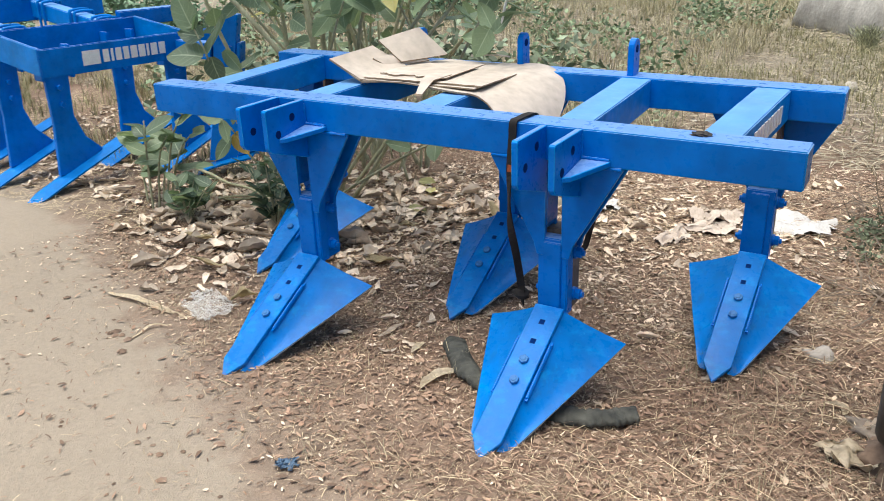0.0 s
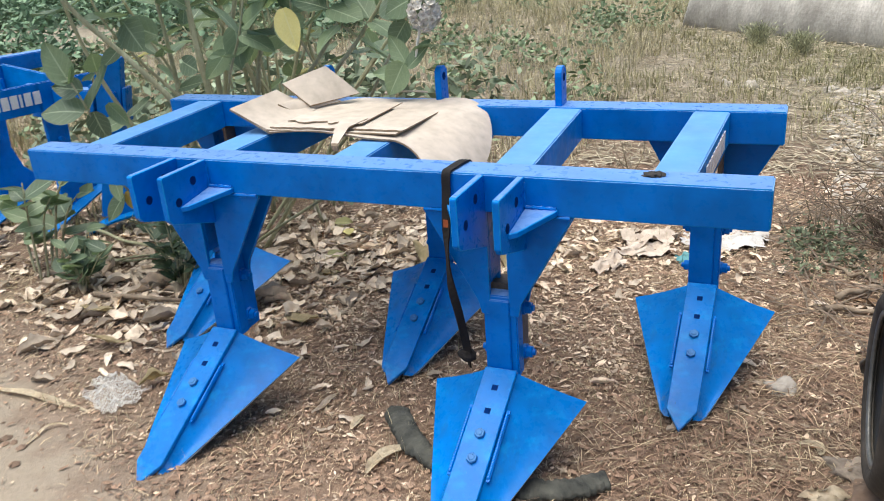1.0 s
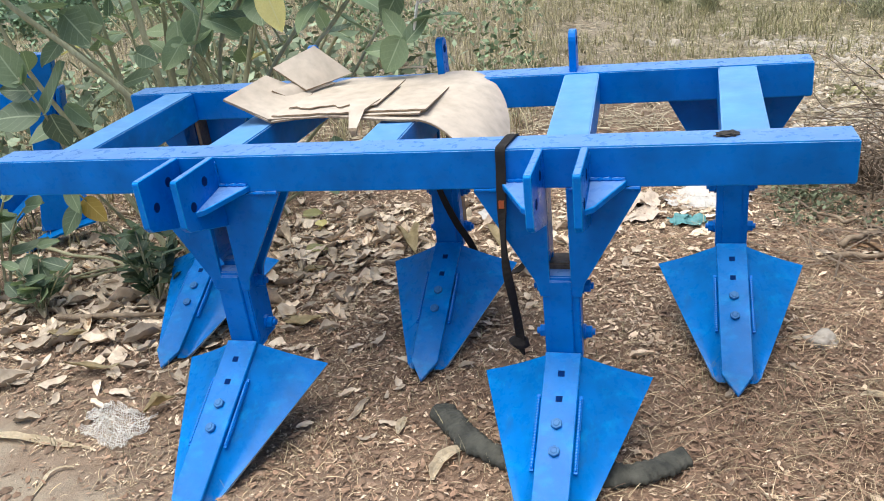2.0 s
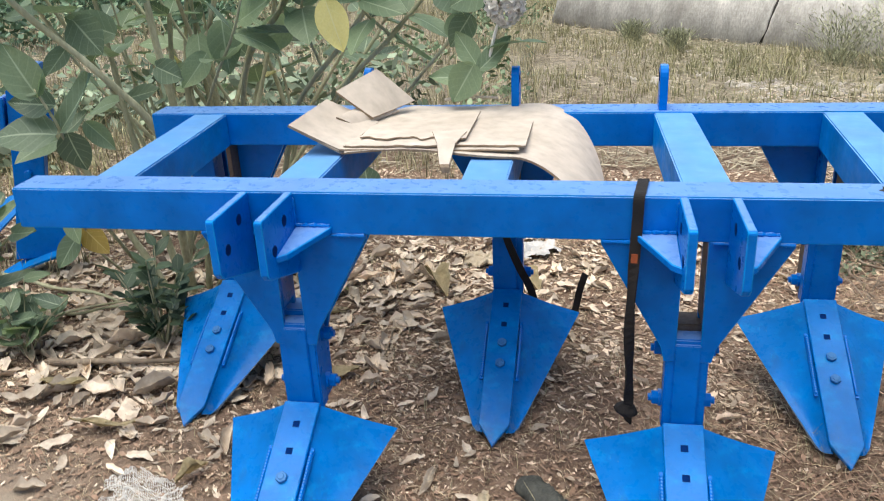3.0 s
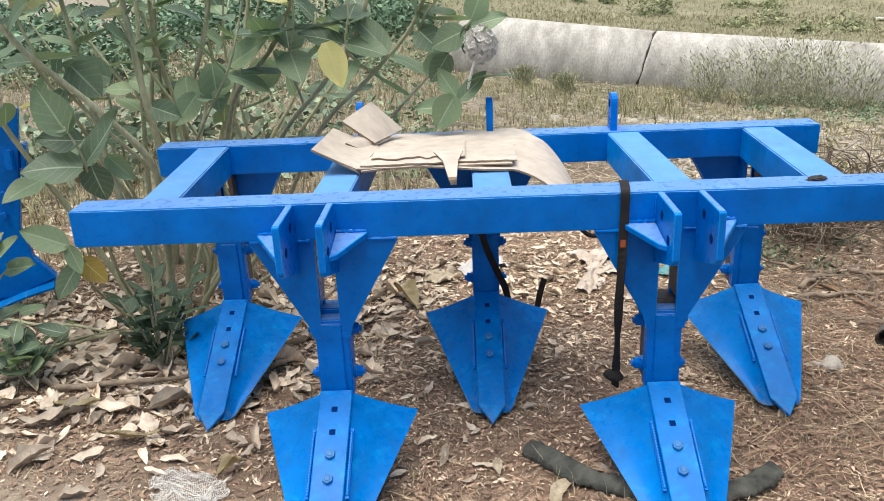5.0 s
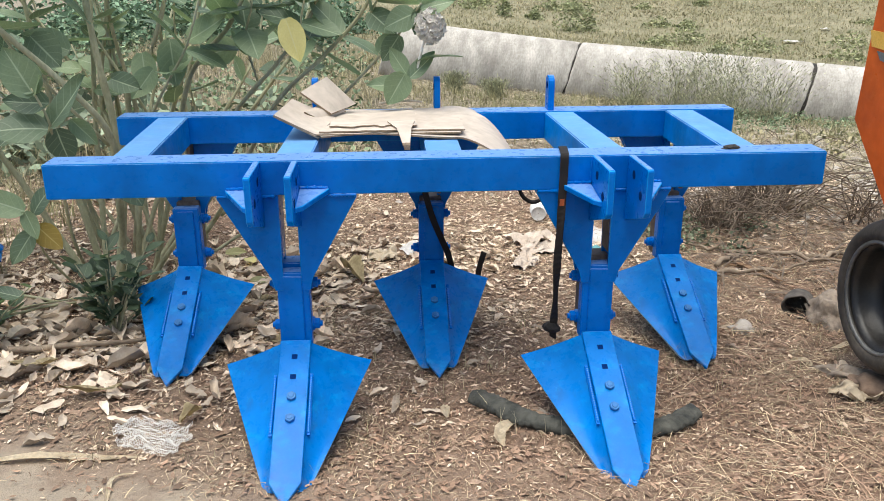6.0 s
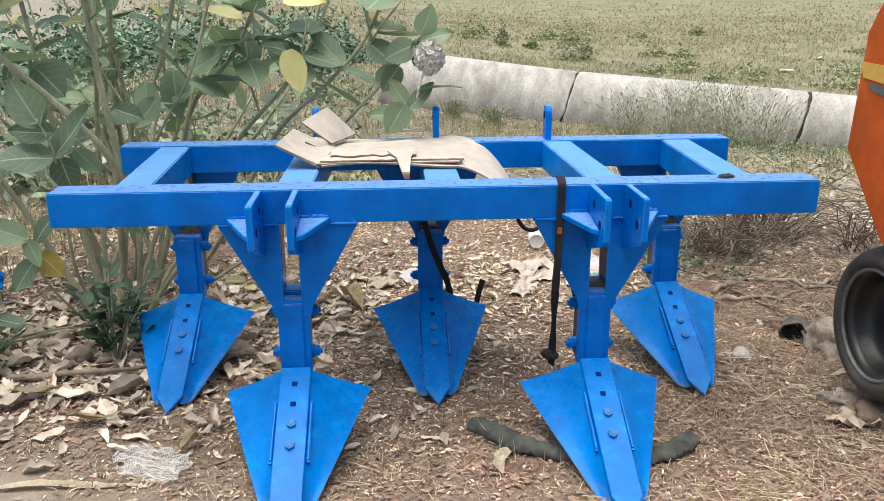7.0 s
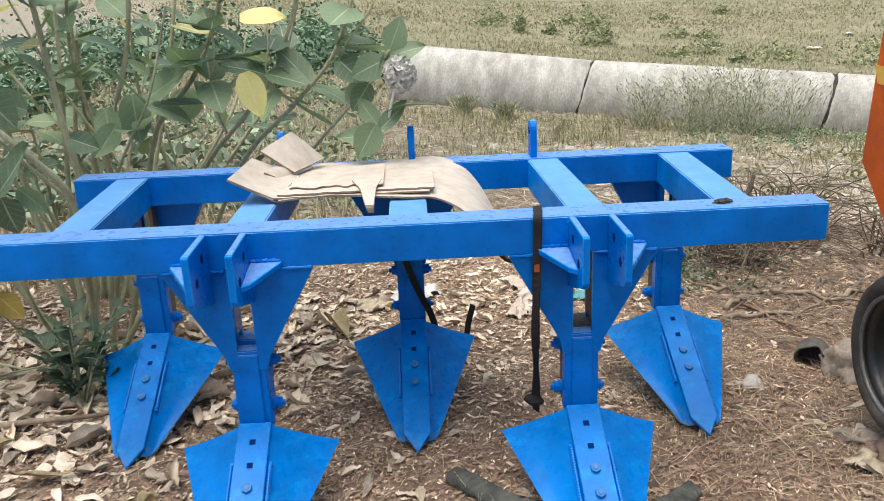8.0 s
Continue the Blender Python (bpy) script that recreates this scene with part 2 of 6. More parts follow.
# ---- ground ----
def ground_material():
    m, t, b = material("dusty_earth", 0.95)
    w = coords(t)
    sep = t.nodes.new("ShaderNodeSeparateXYZ")
    t.links.new(w, sep.inputs[0])
    big, mid, fine, grit = noise_of(t, w, 0.9, 5), noise_of(t, w, 9, 6, 0.65), noise_of(t, w, 70, 4, 0.7), noise_of(t, w, 260, 2)
    earth = ramp(t, mid, (0.25, (0.105, 0.062, 0.042)), (0.5, (0.2, 0.13, 0.088)), (0.75, (0.31, 0.22, 0.155)))
    earth = mix(t, ramp(t, fine, (0.55, (0, 0, 0)), (0.72, (0.7, 0.7, 0.7))), earth, (0.48, 0.355, 0.255))
    earth = mix(t, ramp(t, grit, (0.3, (0.6, 0.6, 0.6)), (0.5, (0, 0, 0))), earth, (0.075, 0.042, 0.028))
    # pale trodden dust on the open side, beyond a ragged line
    line = t.nodes.new("ShaderNodeMath")
    line.operation = "MULTIPLY_ADD"
    t.links.new(sep.outputs[0], line.inputs[0])
    line.inputs[1].default_value, line.inputs[2].default_value = 0.52, 0.745
    off = t.nodes.new("ShaderNodeMath")
    off.operation = "ADD"
    t.links.new(line.outputs[0], off.inputs[0])
    t.links.new(sep.outputs[1], off.inputs[1])
    wav = t.nodes.new("ShaderNodeMath")
    wav.operation = "MULTIPLY_ADD"
    t.links.new(noise_of(t, w, 5, 5, 0.6), wav.inputs[0])
    wav.inputs[1].default_value = 0.7
    t.links.new(off.outputs[0], wav.inputs[2])
    dust = mix(t, 0.4, ramp(t, big, (0.3, (0.29, 0.24, 0.18)), (0.7, (0.35, 0.295, 0.225))), ramp(t, fine, (0.3, (0.24, 0.195, 0.145)), (0.7, (0.375, 0.315, 0.24))))
    back = t.nodes.new("ShaderNodeMapRange")
    back.inputs["From Min"].default_value, back.inputs["From Max"].default_value = 0.35, 1.0
    t.links.new(sep.outputs[1], back.inputs["Value"])
    dust = mix(t, back.outputs[0], dust, earth)
    near = mix(t, ramp(t, wav.outputs[0], (0.28, (1, 1, 1)), (0.42, (0.45, 0.45, 0.45)), (0.95, (0, 0, 0))), earth, dust)
    # dry grass field behind
    grass = ramp(t, mix(t, 0.5, mid, big), (0.28, (0.11, 0.114, 0.052)), (0.5, (0.215, 0.197, 0.115)), (0.72, (0.385, 0.34, 0.23)))
    far = t.nodes.new("ShaderNodeMapRange")
    far.inputs["From Min"].default_value, far.inputs["From Max"].default_value = -0.9, 1.3
    lie = t.nodes.new("ShaderNodeVectorMath")
    lie.operation = "DOT_PRODUCT"
    lie.inputs[1].default_value = (1.0, 0.4, 0.0)
    t.links.new(w, lie.inputs[0])
    add = t.nodes.new("ShaderNodeMath")
    add.operation = "MULTIPLY_ADD"
    t.links.new(big, add.inputs[0])
    add.inputs[1].default_value = 2.4
    t.links.new(lie.outputs["Value"], add.inputs[2])
    sub = t.nodes.new("ShaderNodeMath")
    sub.operation = "SUBTRACT"
    t.links.new(add.outputs[0], sub.inputs[0])
    sub.inputs[1].default_value = 4.4
    t.links.new(sub.outputs[0], far.inputs["Value"])
    open_earth = t.nodes.new("ShaderNodeMapRange")
    open_earth.inputs["From Min"].default_value, open_earth.inputs["From Max"].default_value = 2.6, 5.0
    t.links.new(sep.outputs[1], open_earth.inputs["Value"])
    near = mix(t, open_earth.outputs[0], near, mix(t, 0.5, ramp(t, fine, (0.3, (0.17, 0.14, 0.10)), (0.7, (0.36, 0.31, 0.24))), ramp(t, mid, (0.3, (0.20, 0.17, 0.12)), (0.7, (0.36, 0.31, 0.24)))))
    t.links.new(mix(t, far.outputs[0], near, grass), b.inputs["Base Color"])
    bump(t, b, mix(t, 0.5, fine, grit), 0.7, 0.012)
    return m


def build_ground():
    bm = bmesh.new()
    def axis(fine0, fine1, step, far):
        out, v, d = [], fine0, step
        while v > -far:
            d *= 1.22
            v -= d
            out.insert(0, v)
        v = fine0
        while v < fine1:
            out.append(v)
            v += step
        d = step
        out.append(fine1)
        v = fine1
        while v < far:
            d *= 1.22
            v += d
            out.append(v)
        return out
    xs, ys = axis(-3.2, 3.2, 0.045, 1500), axis(-2.2, 6.0, 0.045, 1500)
    grid = [[bm.verts.new((x, y, ground_z(x, y))) for x in xs] for y in ys]
    for a, b in zip(grid, grid[1:]):
        for k in range(len(xs) - 1):
            bm.faces.new((a[k], a[k + 1], b[k + 1], b[k]))
    return tagged(put("ground", bm, ground_material(), smooth=True), "dry brown earth with pale trodden dust and a parched grass field", "ground", kind="structure")


build_ground()

# ---- the blue ridger ----
BEAM = 0.09
implement = thing("ridger_plough", "bright blue five-share ridger plough standing on bare earth", "plough",
                  pose(0, 0, 0.74, 1.6, 0, 0))
TOP, LOW = 0.0, -BEAM


def raised(x0, x1, y0, y1):
    return box(x0, x1, y0, y1, LOW, TOP, 0.003)


part("front_beam", worn_glint(raised(-1.0, 1.0, 0, BEAM), 0.003), [BLUE, EDGE_PAINT], implement)
part("rear_beam", worn_glint(raised(-1.005, 1.005, 0.63, 0.63 + BEAM), 0.003), [BLUE, EDGE_PAINT], implement)
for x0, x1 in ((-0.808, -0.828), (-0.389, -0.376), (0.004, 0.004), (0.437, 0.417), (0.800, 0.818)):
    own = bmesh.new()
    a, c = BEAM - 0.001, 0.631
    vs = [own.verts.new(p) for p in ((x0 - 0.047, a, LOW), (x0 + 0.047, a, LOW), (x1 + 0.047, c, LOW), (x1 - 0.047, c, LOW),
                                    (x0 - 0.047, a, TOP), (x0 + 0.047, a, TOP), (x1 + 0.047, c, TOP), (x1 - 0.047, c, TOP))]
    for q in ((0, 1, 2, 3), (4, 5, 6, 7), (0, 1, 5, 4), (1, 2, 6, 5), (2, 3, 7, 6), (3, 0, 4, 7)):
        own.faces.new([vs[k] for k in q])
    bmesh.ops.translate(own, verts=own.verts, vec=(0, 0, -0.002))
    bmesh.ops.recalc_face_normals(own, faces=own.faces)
    part("cross_rail", worn_glint(bevel(own, 0.003), 0.003), [BLUE_DUSTY, EDGE_PAINT], implement)


def weld_bead(a, b, r=0.005, seed=1):
    """A lumpy weld along a line."""
    rng = random.Random(seed)
    a, b = Vector(a), Vector(b)
    n = max(3, int((b - a).length / 0.006))
    return tube([a.lerp(b, k / n) for k in range(n + 1)], r * 0.8, r * 0.8, 7, 0.34, rng)


def hexagon(centre, way, r, thick):
    c, w = Vector(centre), Vector(way).normalized()
    return bevel(rod(c, c + w * thick, r, r * 0.97, 6), r * 0.1, 1)


# share: u runs down the bar, n is its upper normal
SLOPE = radians(27)


def share_point(u, x, n):
    return Vector((x, -0.02 - math.cos(SLOPE) * u - math.sin(SLOPE) * n, -0.494 - math.sin(SLOPE) * u + math.cos(SLOPE) * n))


def ridged(a, b, r):
    """A short rod with close round ridges."""
    a, b = Vector(a), Vector(b)
    n = max(4, int((b - a).length / 0.0035))
    bm = tube([a.lerp(b, k / n) for k in range(n + 1)], r, r, 8)
    for k, v in enumerate(bm.verts):
        if (k // 8) % 2:
            c = a.lerp(b, (k // 8) / n)
            v.co = c + (v.co - c) * 0.72
    return bm


def build_share(at):
    bar_w, length = 0.041, 0.482
    outline = [(0, -bar_w), (0, bar_w), (length - 0.062, bar_w * 0.95), (length, 0.0), (length - 0.062, -bar_w * 0.95)]
    bm = plate([share_point(u, x, 0.004) for u, x in outline], share_point(0, 0, 1) - share_point(0, 0, 0), 0.012, 0.002)
    share = part("share", bm, SHARE_PAINT, implement, m=at)
    for side in (-1, 1):
        bm = bmesh.new()
        rows = []
        for i in range(9):
            s = i / 8
            row = []
            for k in range(7):
                q = k / 6
                # straight inner edge along the bar, outer edge from the top corner to the toe
                inner = (0.0 + s * 0.438, bar_w - 0.012, 0.0)
                outer = (-0.004 + s * 0.414, 0.197 + (0.060 - 0.197) * s, -0.097 * (1 - s) - 0.026 * s)
                u, x, n = (inner[j] + (outer[j] - inner[j]) * q for j in range(3))
                n -= 0.022 * math.sin(math.pi * q) * (0.4 + 0.6 * s) * (1 - s * 0.4) - 0.012 * q * (1 - q)
                row.append(bm.verts.new(share_point(u, side * x, n)))
            rows.append(row)
        for a, b in zip(rows, rows[1:]):
            for k in range(6):
                bm.faces.new((a[k], a[k + 1], b[k + 1], b[k]))
        bmesh.ops.recalc_face_normals(bm, faces=bm.faces)
        bmesh.ops.solidify(bm, geom=bm.faces[:], thickness=0.007)
        bmesh.ops.recalc_face_normals(bm, faces=bm.faces)
        up = (share_point(0, 0, 1) - share_point(0, 0, 0)).normalized()
        for f in bm.faces:
            f.material_index = 1 if abs(f.normal.dot(up)) < 0.4 else 0
        part("wing", bm, [SHARE_PAINT, WORN_EDGE], share, smooth=True).data.set_sharp_from_angle(angle=0.6)
        part("weld_strip", merge(ridged(share_point(0.115, side * 0.0465, 0.007), share_point(0.282, side * 0.0465, 0.006), 0.0045),
                                 plate([share_point(u, side * x, 0.0) for u, x in ((0.105, 0.043), (0.105, 0.051), (0.288, 0.051), (0.288, 0.043))], share_point(0, 0, 1) - share_point(0, 0, 0), 0.006, 0)), BLUE, share, "ridged weld strip")
    nrm = share_point(0, 0, 1) - share_point(0, 0, 0)
    # dark plates laid on the bar paint the shade of square holes
    for u in (0.056, 0.120):
        s = 0.0075
        part("square_hole", plate([share_point(u + a, b, 0.0155) for a, b in ((-s, -s), (-s, s), (s, s), (s, -s))], nrm, 0.0012, 0), HOLE, share, "dark square bolt hole")
    for u in (0.182, 0.246):
        part("bolt_head", merge(hexagon(share_point(u, 0, 0.016), nrm, 0.0135, 0.009), rod(share_point(u, 0, 0.023), share_point(u, 0, 0.0265), 0.010, 0.006, 12)), BOLT, share, "dull grey-blue bolt head")
    return share


def build_mount(x, y, hitch=None, back=None):
    """Clamp, shank and share under a beam; hitch is the x of the pair of hitch plates before it, if any."""
    at = pose(x, y, 0)
    # clamp of tapered plates under the beam, before and behind
    for fy in (0.001, BEAM - 0.013) if hitch is not None else (0.066, BEAM + 0.012):
        for s in (-1, 1):
            out = [(s * 0.022, fy, LOW), (s * 0.177, fy, LOW), (s * 0.177, fy, LOW - 0.008), (s * 0.054, fy, LOW - 0.228), (s * 0.046, fy, LOW - 0.262), (s * 0.024, fy, LOW - 0.262)]
            part("clamp_plate", worn_glint(plate([Vector(p) for p in out], (0, 1, 0), 0.012, 0.0015), 0.0015), [BLUE, EDGE_PAINT], implement, m=at)
    for s in (-1, 1):
        part("side_plate", box(min(s * 0.022, s * 0.034), max(s * 0.022, s * 0.034), 0.014, BEAM - 0.014, LOW - 0.18, LOW, 0.001), BARE_STEEL if s > 0 else BLUE, implement, "bare brown steel" if s > 0 else "", m=at)
        if hitch is not None:
            part("weld_bead", weld_bead((s * 0.03, -0.001, LOW - 0.002), (s * 0.175, -0.001, LOW - 0.002), 0.005, 3 + s), BLUE, implement, m=at)
    # box shank with a flat strip let into its front
    part("shank_back", box(-0.037, 0.037, 0.046, 0.105, -0.52, LOW - 0.20, 0.003), back or BARE_STEEL, implement, "" if back else "bare brown steel", m=at)
    part("shank", merge(box(-0.042, 0.042, 0.004, 0.045, -0.52, LOW - 0.212, 0.003), box(-0.025, 0.025, -0.003, 0.008, -0.51, LOW - 0.222, 0.002)), BLUE, implement, m=at)
    for z in (-0.352, -0.474):
        for s in (-1, 1):
            part("clamp_bolt", merge(rod((s * 0.03, 0.058, z), (s * 0.047, 0.058, z), 0.0185), hexagon((s * 0.046, 0.058, z), (s, 0, 0), 0.0165, 0.015), rod((s * 0.06, 0.058, z), (s * 0.068, 0.058, z), 0.008)), BLUE, implement, m=at)
    build_share(pose(x, y + 0.017, -0.017 if hitch is None else -0.011))
    if hitch is not None:
        at = pose(hitch, y, 0)
        for s in (-1, 1):
            x0 = s * 0.047
            out = [(x0, 0.0, TOP), (x0, -0.166, TOP + 0.002), (x0, -0.170, TOP - 0.003), (x0, -0.170, TOP - 0.108), (x0, -0.158, TOP - 0.122), (x0, 0.0, TOP - 0.175)]
            part("hitch_plate", worn_glint(plate([Vector(p) - Vector((0.008, 0, 0)) for p in out], (1, 0, 0), 0.016, 0.0018), 0.0018), [BLUE, EDGE_PAINT], implement, m=at)
            # dark discs on both faces, painted as shaded pin holes
            for hy, hz in ((-0.125, -0.075), (-0.06, -0.038)):
                for f in (-1, 1):
                    part("pin_hole", rod((x0 + f * 0.0075, hy, hz), (x0 + f * 0.0087, hy, hz), 0.0115, None, 16), HOLE, implement, "dark round pin hole", m=at)
            gus = [(x0 + s * 0.008, 0.0, LOW + 0.004), (x0 + s * 0.008, -0.125, LOW - 0.012), (x0 + s * 0.026, -0.112, LOW - 0.010), (x0 + s * 0.082, -0.012, LOW + 0.004), (x0 + s * 0.084, 0.0, LOW + 0.004)]
            part("gusset", worn_glint(plate([Vector(p) for p in gus], (0, 0, 1), 0.014, 0.002), 0.002), [BLUE, EDGE_PAINT], implement, m=at)
            part("weld_bead", weld_bead((x0 + s * 0.010, -0.004, LOW + 0.020), (x0 + s * 0.08, -0.003, LOW + 0.019), 0.006, 9), BLUE, implement, m=at)
            part("weld_bead", weld_bead((x0 + s * 0.009, -0.003, TOP - 0.012), (x0 + s * 0.009, -0.003, LOW + 0.022), 0.0035, 14), BLUE, implement, m=at)


build_mount(-0.404, 0, -0.426, BLUE)
build_mount(0.416, 0, 0.434)
for bx in (-0.818, -0.006, 0.819):
    build_mount(bx, 0.612)
for bx in (-0.375, 0.018, 0.392):
    own = bmesh.new()
    pts = [(bx - 0.01, 0.645, TOP - 0.004), (bx - 0.01, 0.70, TOP - 0.004)]
    arc = [(bx - 0.01, 0.6725 + 0.0275 * math.cos(a), 0.085 + 0.0275 * math.sin(a)) for a in np.linspace(0, math.pi, 9)]
    lug = part("mast_lug", plate([Vector(p) for p in pts + arc], (1, 0, 0), 0.02, 0.0015), BLUE, implement)
    for f in (-1, 1):
        part("pin_hole", rod((bx + f * 0.0098, 0.6725, 0.08), (bx + f * 0.0108, 0.6725, 0.08), 0.012, None, 14), HOLE, lug, "dark round pin hole")

# ---- concrete pipe ----
GAP_SHADE = surface("gap_shade", (0.02, 0.018, 0.015), (0.06, 0.052, 0.042), 12, 80, 0.95)
CONCRETE = surface("weathered_concrete", (0.29, 0.27, 0.235), (0.62, 0.585, 0.525), 3.2, 30, 0.92, 0.4, 0.010, stretch=(0.8, 0.8, 2.0))
PIPE = [(-0.15, 8.80, 0.22), (2.085, 8.25, -0.035), (4.62, 7.40, -0.225), (7.1, 6.35, -0.43)]
for count, (a, b) in enumerate(zip(PIPE, PIPE[1:])):
    a, b = Vector(a), Vector(b)
    d = (b - a).normalized()
    q = d.to_track_quat("Z", "Y").to_matrix().to_4x4()
    rise = q.to_3x3().inverted() @ Vector((0, 0, 1))
    a, b = a + d * 0.026, b - d * 0.026
    L = (b - a).length

    def ringed(prof, chip):
        """A turned length of pipe whose ends are cut a little askew and chipped."""
        own = bmesh.new()
        rings = []
        for r, z in prof:
            ring = []
            for k in range(72):
                v = Vector((r * math.cos(k * math.pi / 36), r * math.sin(k * math.pi / 36), 0))
                v.z = z + 0.17 * v.dot(rise) + chip * noise.noise(v * 7 + Vector((count, z, 0)))
                ring.append(own.verts.new(v))
            rings.append(ring)
        for p0, p1 in zip(rings, rings[1:] + rings[:1]):
            for k in range(72):
                own.faces.new((p0[k], p0[(k + 1) % 72], p1[(k + 1) % 72], p1[k]))
        return own

    pipe = tagged(put("concrete_pipe", ringed([(0.39, 0.0), (0.455, 0.0), (0.468, 0.014), (0.47, 0.1), (0.47, L - 0.1), (0.468, L - 0.014), (0.455, L), (0.39, L)], 0.024), CONCRETE, m=Matrix.Translation(a) @ q), "weathered pale grey concrete drain pipe lying on dry grass", "pipe", "pipe line")
    # an added dark ring; the shadow of the open joint is put into its colour
    part("joint_filler", ringed([(0.38, L - 0.02), (0.458, L - 0.02), (0.458, L + 0.072), (0.38, L + 0.072)], 0.0), GAP_SHADE, pipe, "dark ring painted as the shade in the joint")

# ---- orange machine with a small wheel ----
machine = thing("orange_seeder", "orange painted seed hopper machine on a small black wheel", "seeder", pose(1.215, 0, 0))
out = [(0, 0.045, 0.545), (0, 0.279, 0.775), (0, 0.246, 1.114), (0, 0.19, 1.20), (0, -0.16, 1.20), (0, -0.24, 1.12), (0, -0.33, 0.757), (0, -0.22, 0.545)]
hop = part("hopper", plate([Vector(p) for p in out], (1, 0, 0), 0.9, 0.008), ORANGE, machine)
part("sticker", plate([Vector(p) for p in ((-0.002, 0.05, 0.97), (-0.002, 0.236, 0.986), (-0.002, 0.251, 1.03), (-0.002, 0.05, 1.02))], (1, 0, 0), 0.003, 0), YELLOW_STICKER, hop, "yellow sticker stripe")
part("sticker", plate([Vector(p) for p in ((-0.002, 0.05, 0.935), (-0.002, 0.185, 0.952), (-0.002, 0.207, 0.976), (-0.002, 0.05, 0.962))], (1, 0, 0), 0.003, 0), GREY_STICKER, hop, "dark grey sticker stripe")
part("leg_frame", merge(box(0.18, 0.22, 0.055, 0.095, 0.2, 0.54), box(0.18, 0.22, -0.2, -0.16, 0.0, 0.54), box(0.7, 0.74, -0.2, -0.16, 0.0, 0.54), box(0.7, 0.74, 0.055, 0.095, 0.0, 0.54), box(0.08, 0.72, 0.005, 0.035, 0.285, 0.315)), RUBBER, machine, "dark painted steel legs")
wheel = part("wheel", rod((0.03, 0.0, 0), (-0.005, 0.0, 0), 0.024, 0.018, 16), BARE_STEEL, machine, m=pose(0.083, 0.055, 0.30) @ Matrix.Scale(1.06, 4))


def lathe(prof, sides=64, closed=True):
    """Turned about the x axis: prof holds (radius, x)."""
    own = bmesh.new()
    rings = [[own.verts.new((x, r * math.cos(2 * k * math.pi / sides), r * math.sin(2 * k * math.pi / sides))) for k in range(sides)] for r, x in prof]
    for p0, p1 in zip(rings, rings[1:] + (rings[:1] if closed else [])):
        for k in range(sides):
            own.faces.new((p0[k], p0[(k + 1) % sides], p1[(k + 1) % sides], p1[k]))
    return own


part("tyre", lathe([(0.150, -0.05), (0.155, -0.060), (0.165, -0.067), (0.180, -0.070), (0.196, -0.062), (0.208, -0.044), (0.2125, -0.030), (0.2085, -0.027), (0.2085, -0.022), (0.2150, -0.019), (0.2155, -0.006), (0.2105, -0.004), (0.2105, 0.004), (0.2155, 0.006), (0.2150, 0.019), (0.2085, 0.022), (0.2085, 0.027), (0.2125, 0.030), (0.208, 0.044), (0.196, 0.062), (0.180, 0.070), (0.165, 0.067), (0.155, 0.060), (0.150, 0.05)]), TYRE, wheel, "worn dusty black tyre", smooth=True)
part("rim_lip", lathe([(0.146, -0.060), (0.151, -0.064), (0.157, -0.0625), (0.159, -0.057), (0.153, -0.054), (0.146, -0.055)], 64), LIP, wheel, "worn grey rim lip", smooth=True)
part("rim", lathe([(0.156, -0.058), (0.156, -0.052), (0.150, -0.050), (0.140, -0.044), (0.134, -0.03), (0.130, 0.0), (0.108, 0.022), (0.05, 0.024), (0.03, 0.016), (0.005, 0.015), (0.005, 0.028), (0.05, 0.034), (0.134, 0.03), (0.148, 0.05), (0.156, 0.055)]), RIM_BLACK, wheel, "dusty black dished steel rim", smooth=True)
for k in range(4):
    a = 0.4 + k * math.pi / 2
    part("wheel_nut", hexagon((0.02, 0.062 * math.cos(a), 0.062 * math.sin(a)), (-1, 0, 0), 0.009, 0.009), BARE_STEEL, wheel)

# ---- torn cardboard on the frame ----
cardboard = thing("cardboard_sheet", "torn and folded brown cardboard lying across the blue frame", "cardboard", pose(0, 0, 0))


def sheet(fn, nu, nv, thick, keep=None):
    """A thick bent sheet: fn(u, v) over the unit square; keep(u, v) says which cells stay."""
    bm = bmesh.new()
    grid = [[bm.verts.new(fn(i / nu, j / nv)) for j in range(nv + 1)] for i in range(nu + 1)]
    for i in range(nu):
        for j in range(nv):
            if keep is None or keep((i + 0.5) / nu, (j + 0.5) / nv):
                bm.faces.new((grid[i][j], grid[i + 1][j], grid[i + 1][j + 1], grid[i][j + 1]))
    bmesh.ops.delete(bm, geom=[v for v in bm.verts if not v.link_faces], context="VERTS")
    bmesh.ops.recalc_face_normals(bm, faces=bm.faces)
    bmesh.ops.solidify(bm, geom=bm.faces[:], thickness=thick)
    for f in bm.faces:
        es = sorted(e.calc_length() for e in f.edges)
        f.material_index = 1 if es[0] < thick * 1.35 and es[1] < thick * 1.35 and abs(es[0] - thick) < thick * 0.4 else 0
    return bm


def main_sheet(u, v):
    # the far right corner is rounded off, the near left back corner cut
    reach = 1.0 if u < 0.6 else 0.35 + 0.65 * math.sqrt(max(0.0, 1 - ((u - 0.6) / 0.405) ** 2))
    v *= reach * (1.0 - 0.25 * smoothstep(0.12, 0.0, u))
    x = -0.33 + 0.635 * u
    y = 0.235 + 0.44 * v + 0.012 * math.sin(9 * u) - 0.11 * smoothstep(0.62, 0.95, u) * (1 - v)
    z = 0.757 + 0.012 * v + 0.006 * math.sin(7 * u + 3 * v)
    if x > 0.06:
        q = x - 0.06
        z -= 1.7 * q * q + 0.22 * q * (1 - v)
        x -= 0.9 * q * q
    return Vector((x, y, z))


part("main_sheet", sheet(main_sheet, 48, 24, 0.005), [CARD, CARD_EDGE], cardboard)


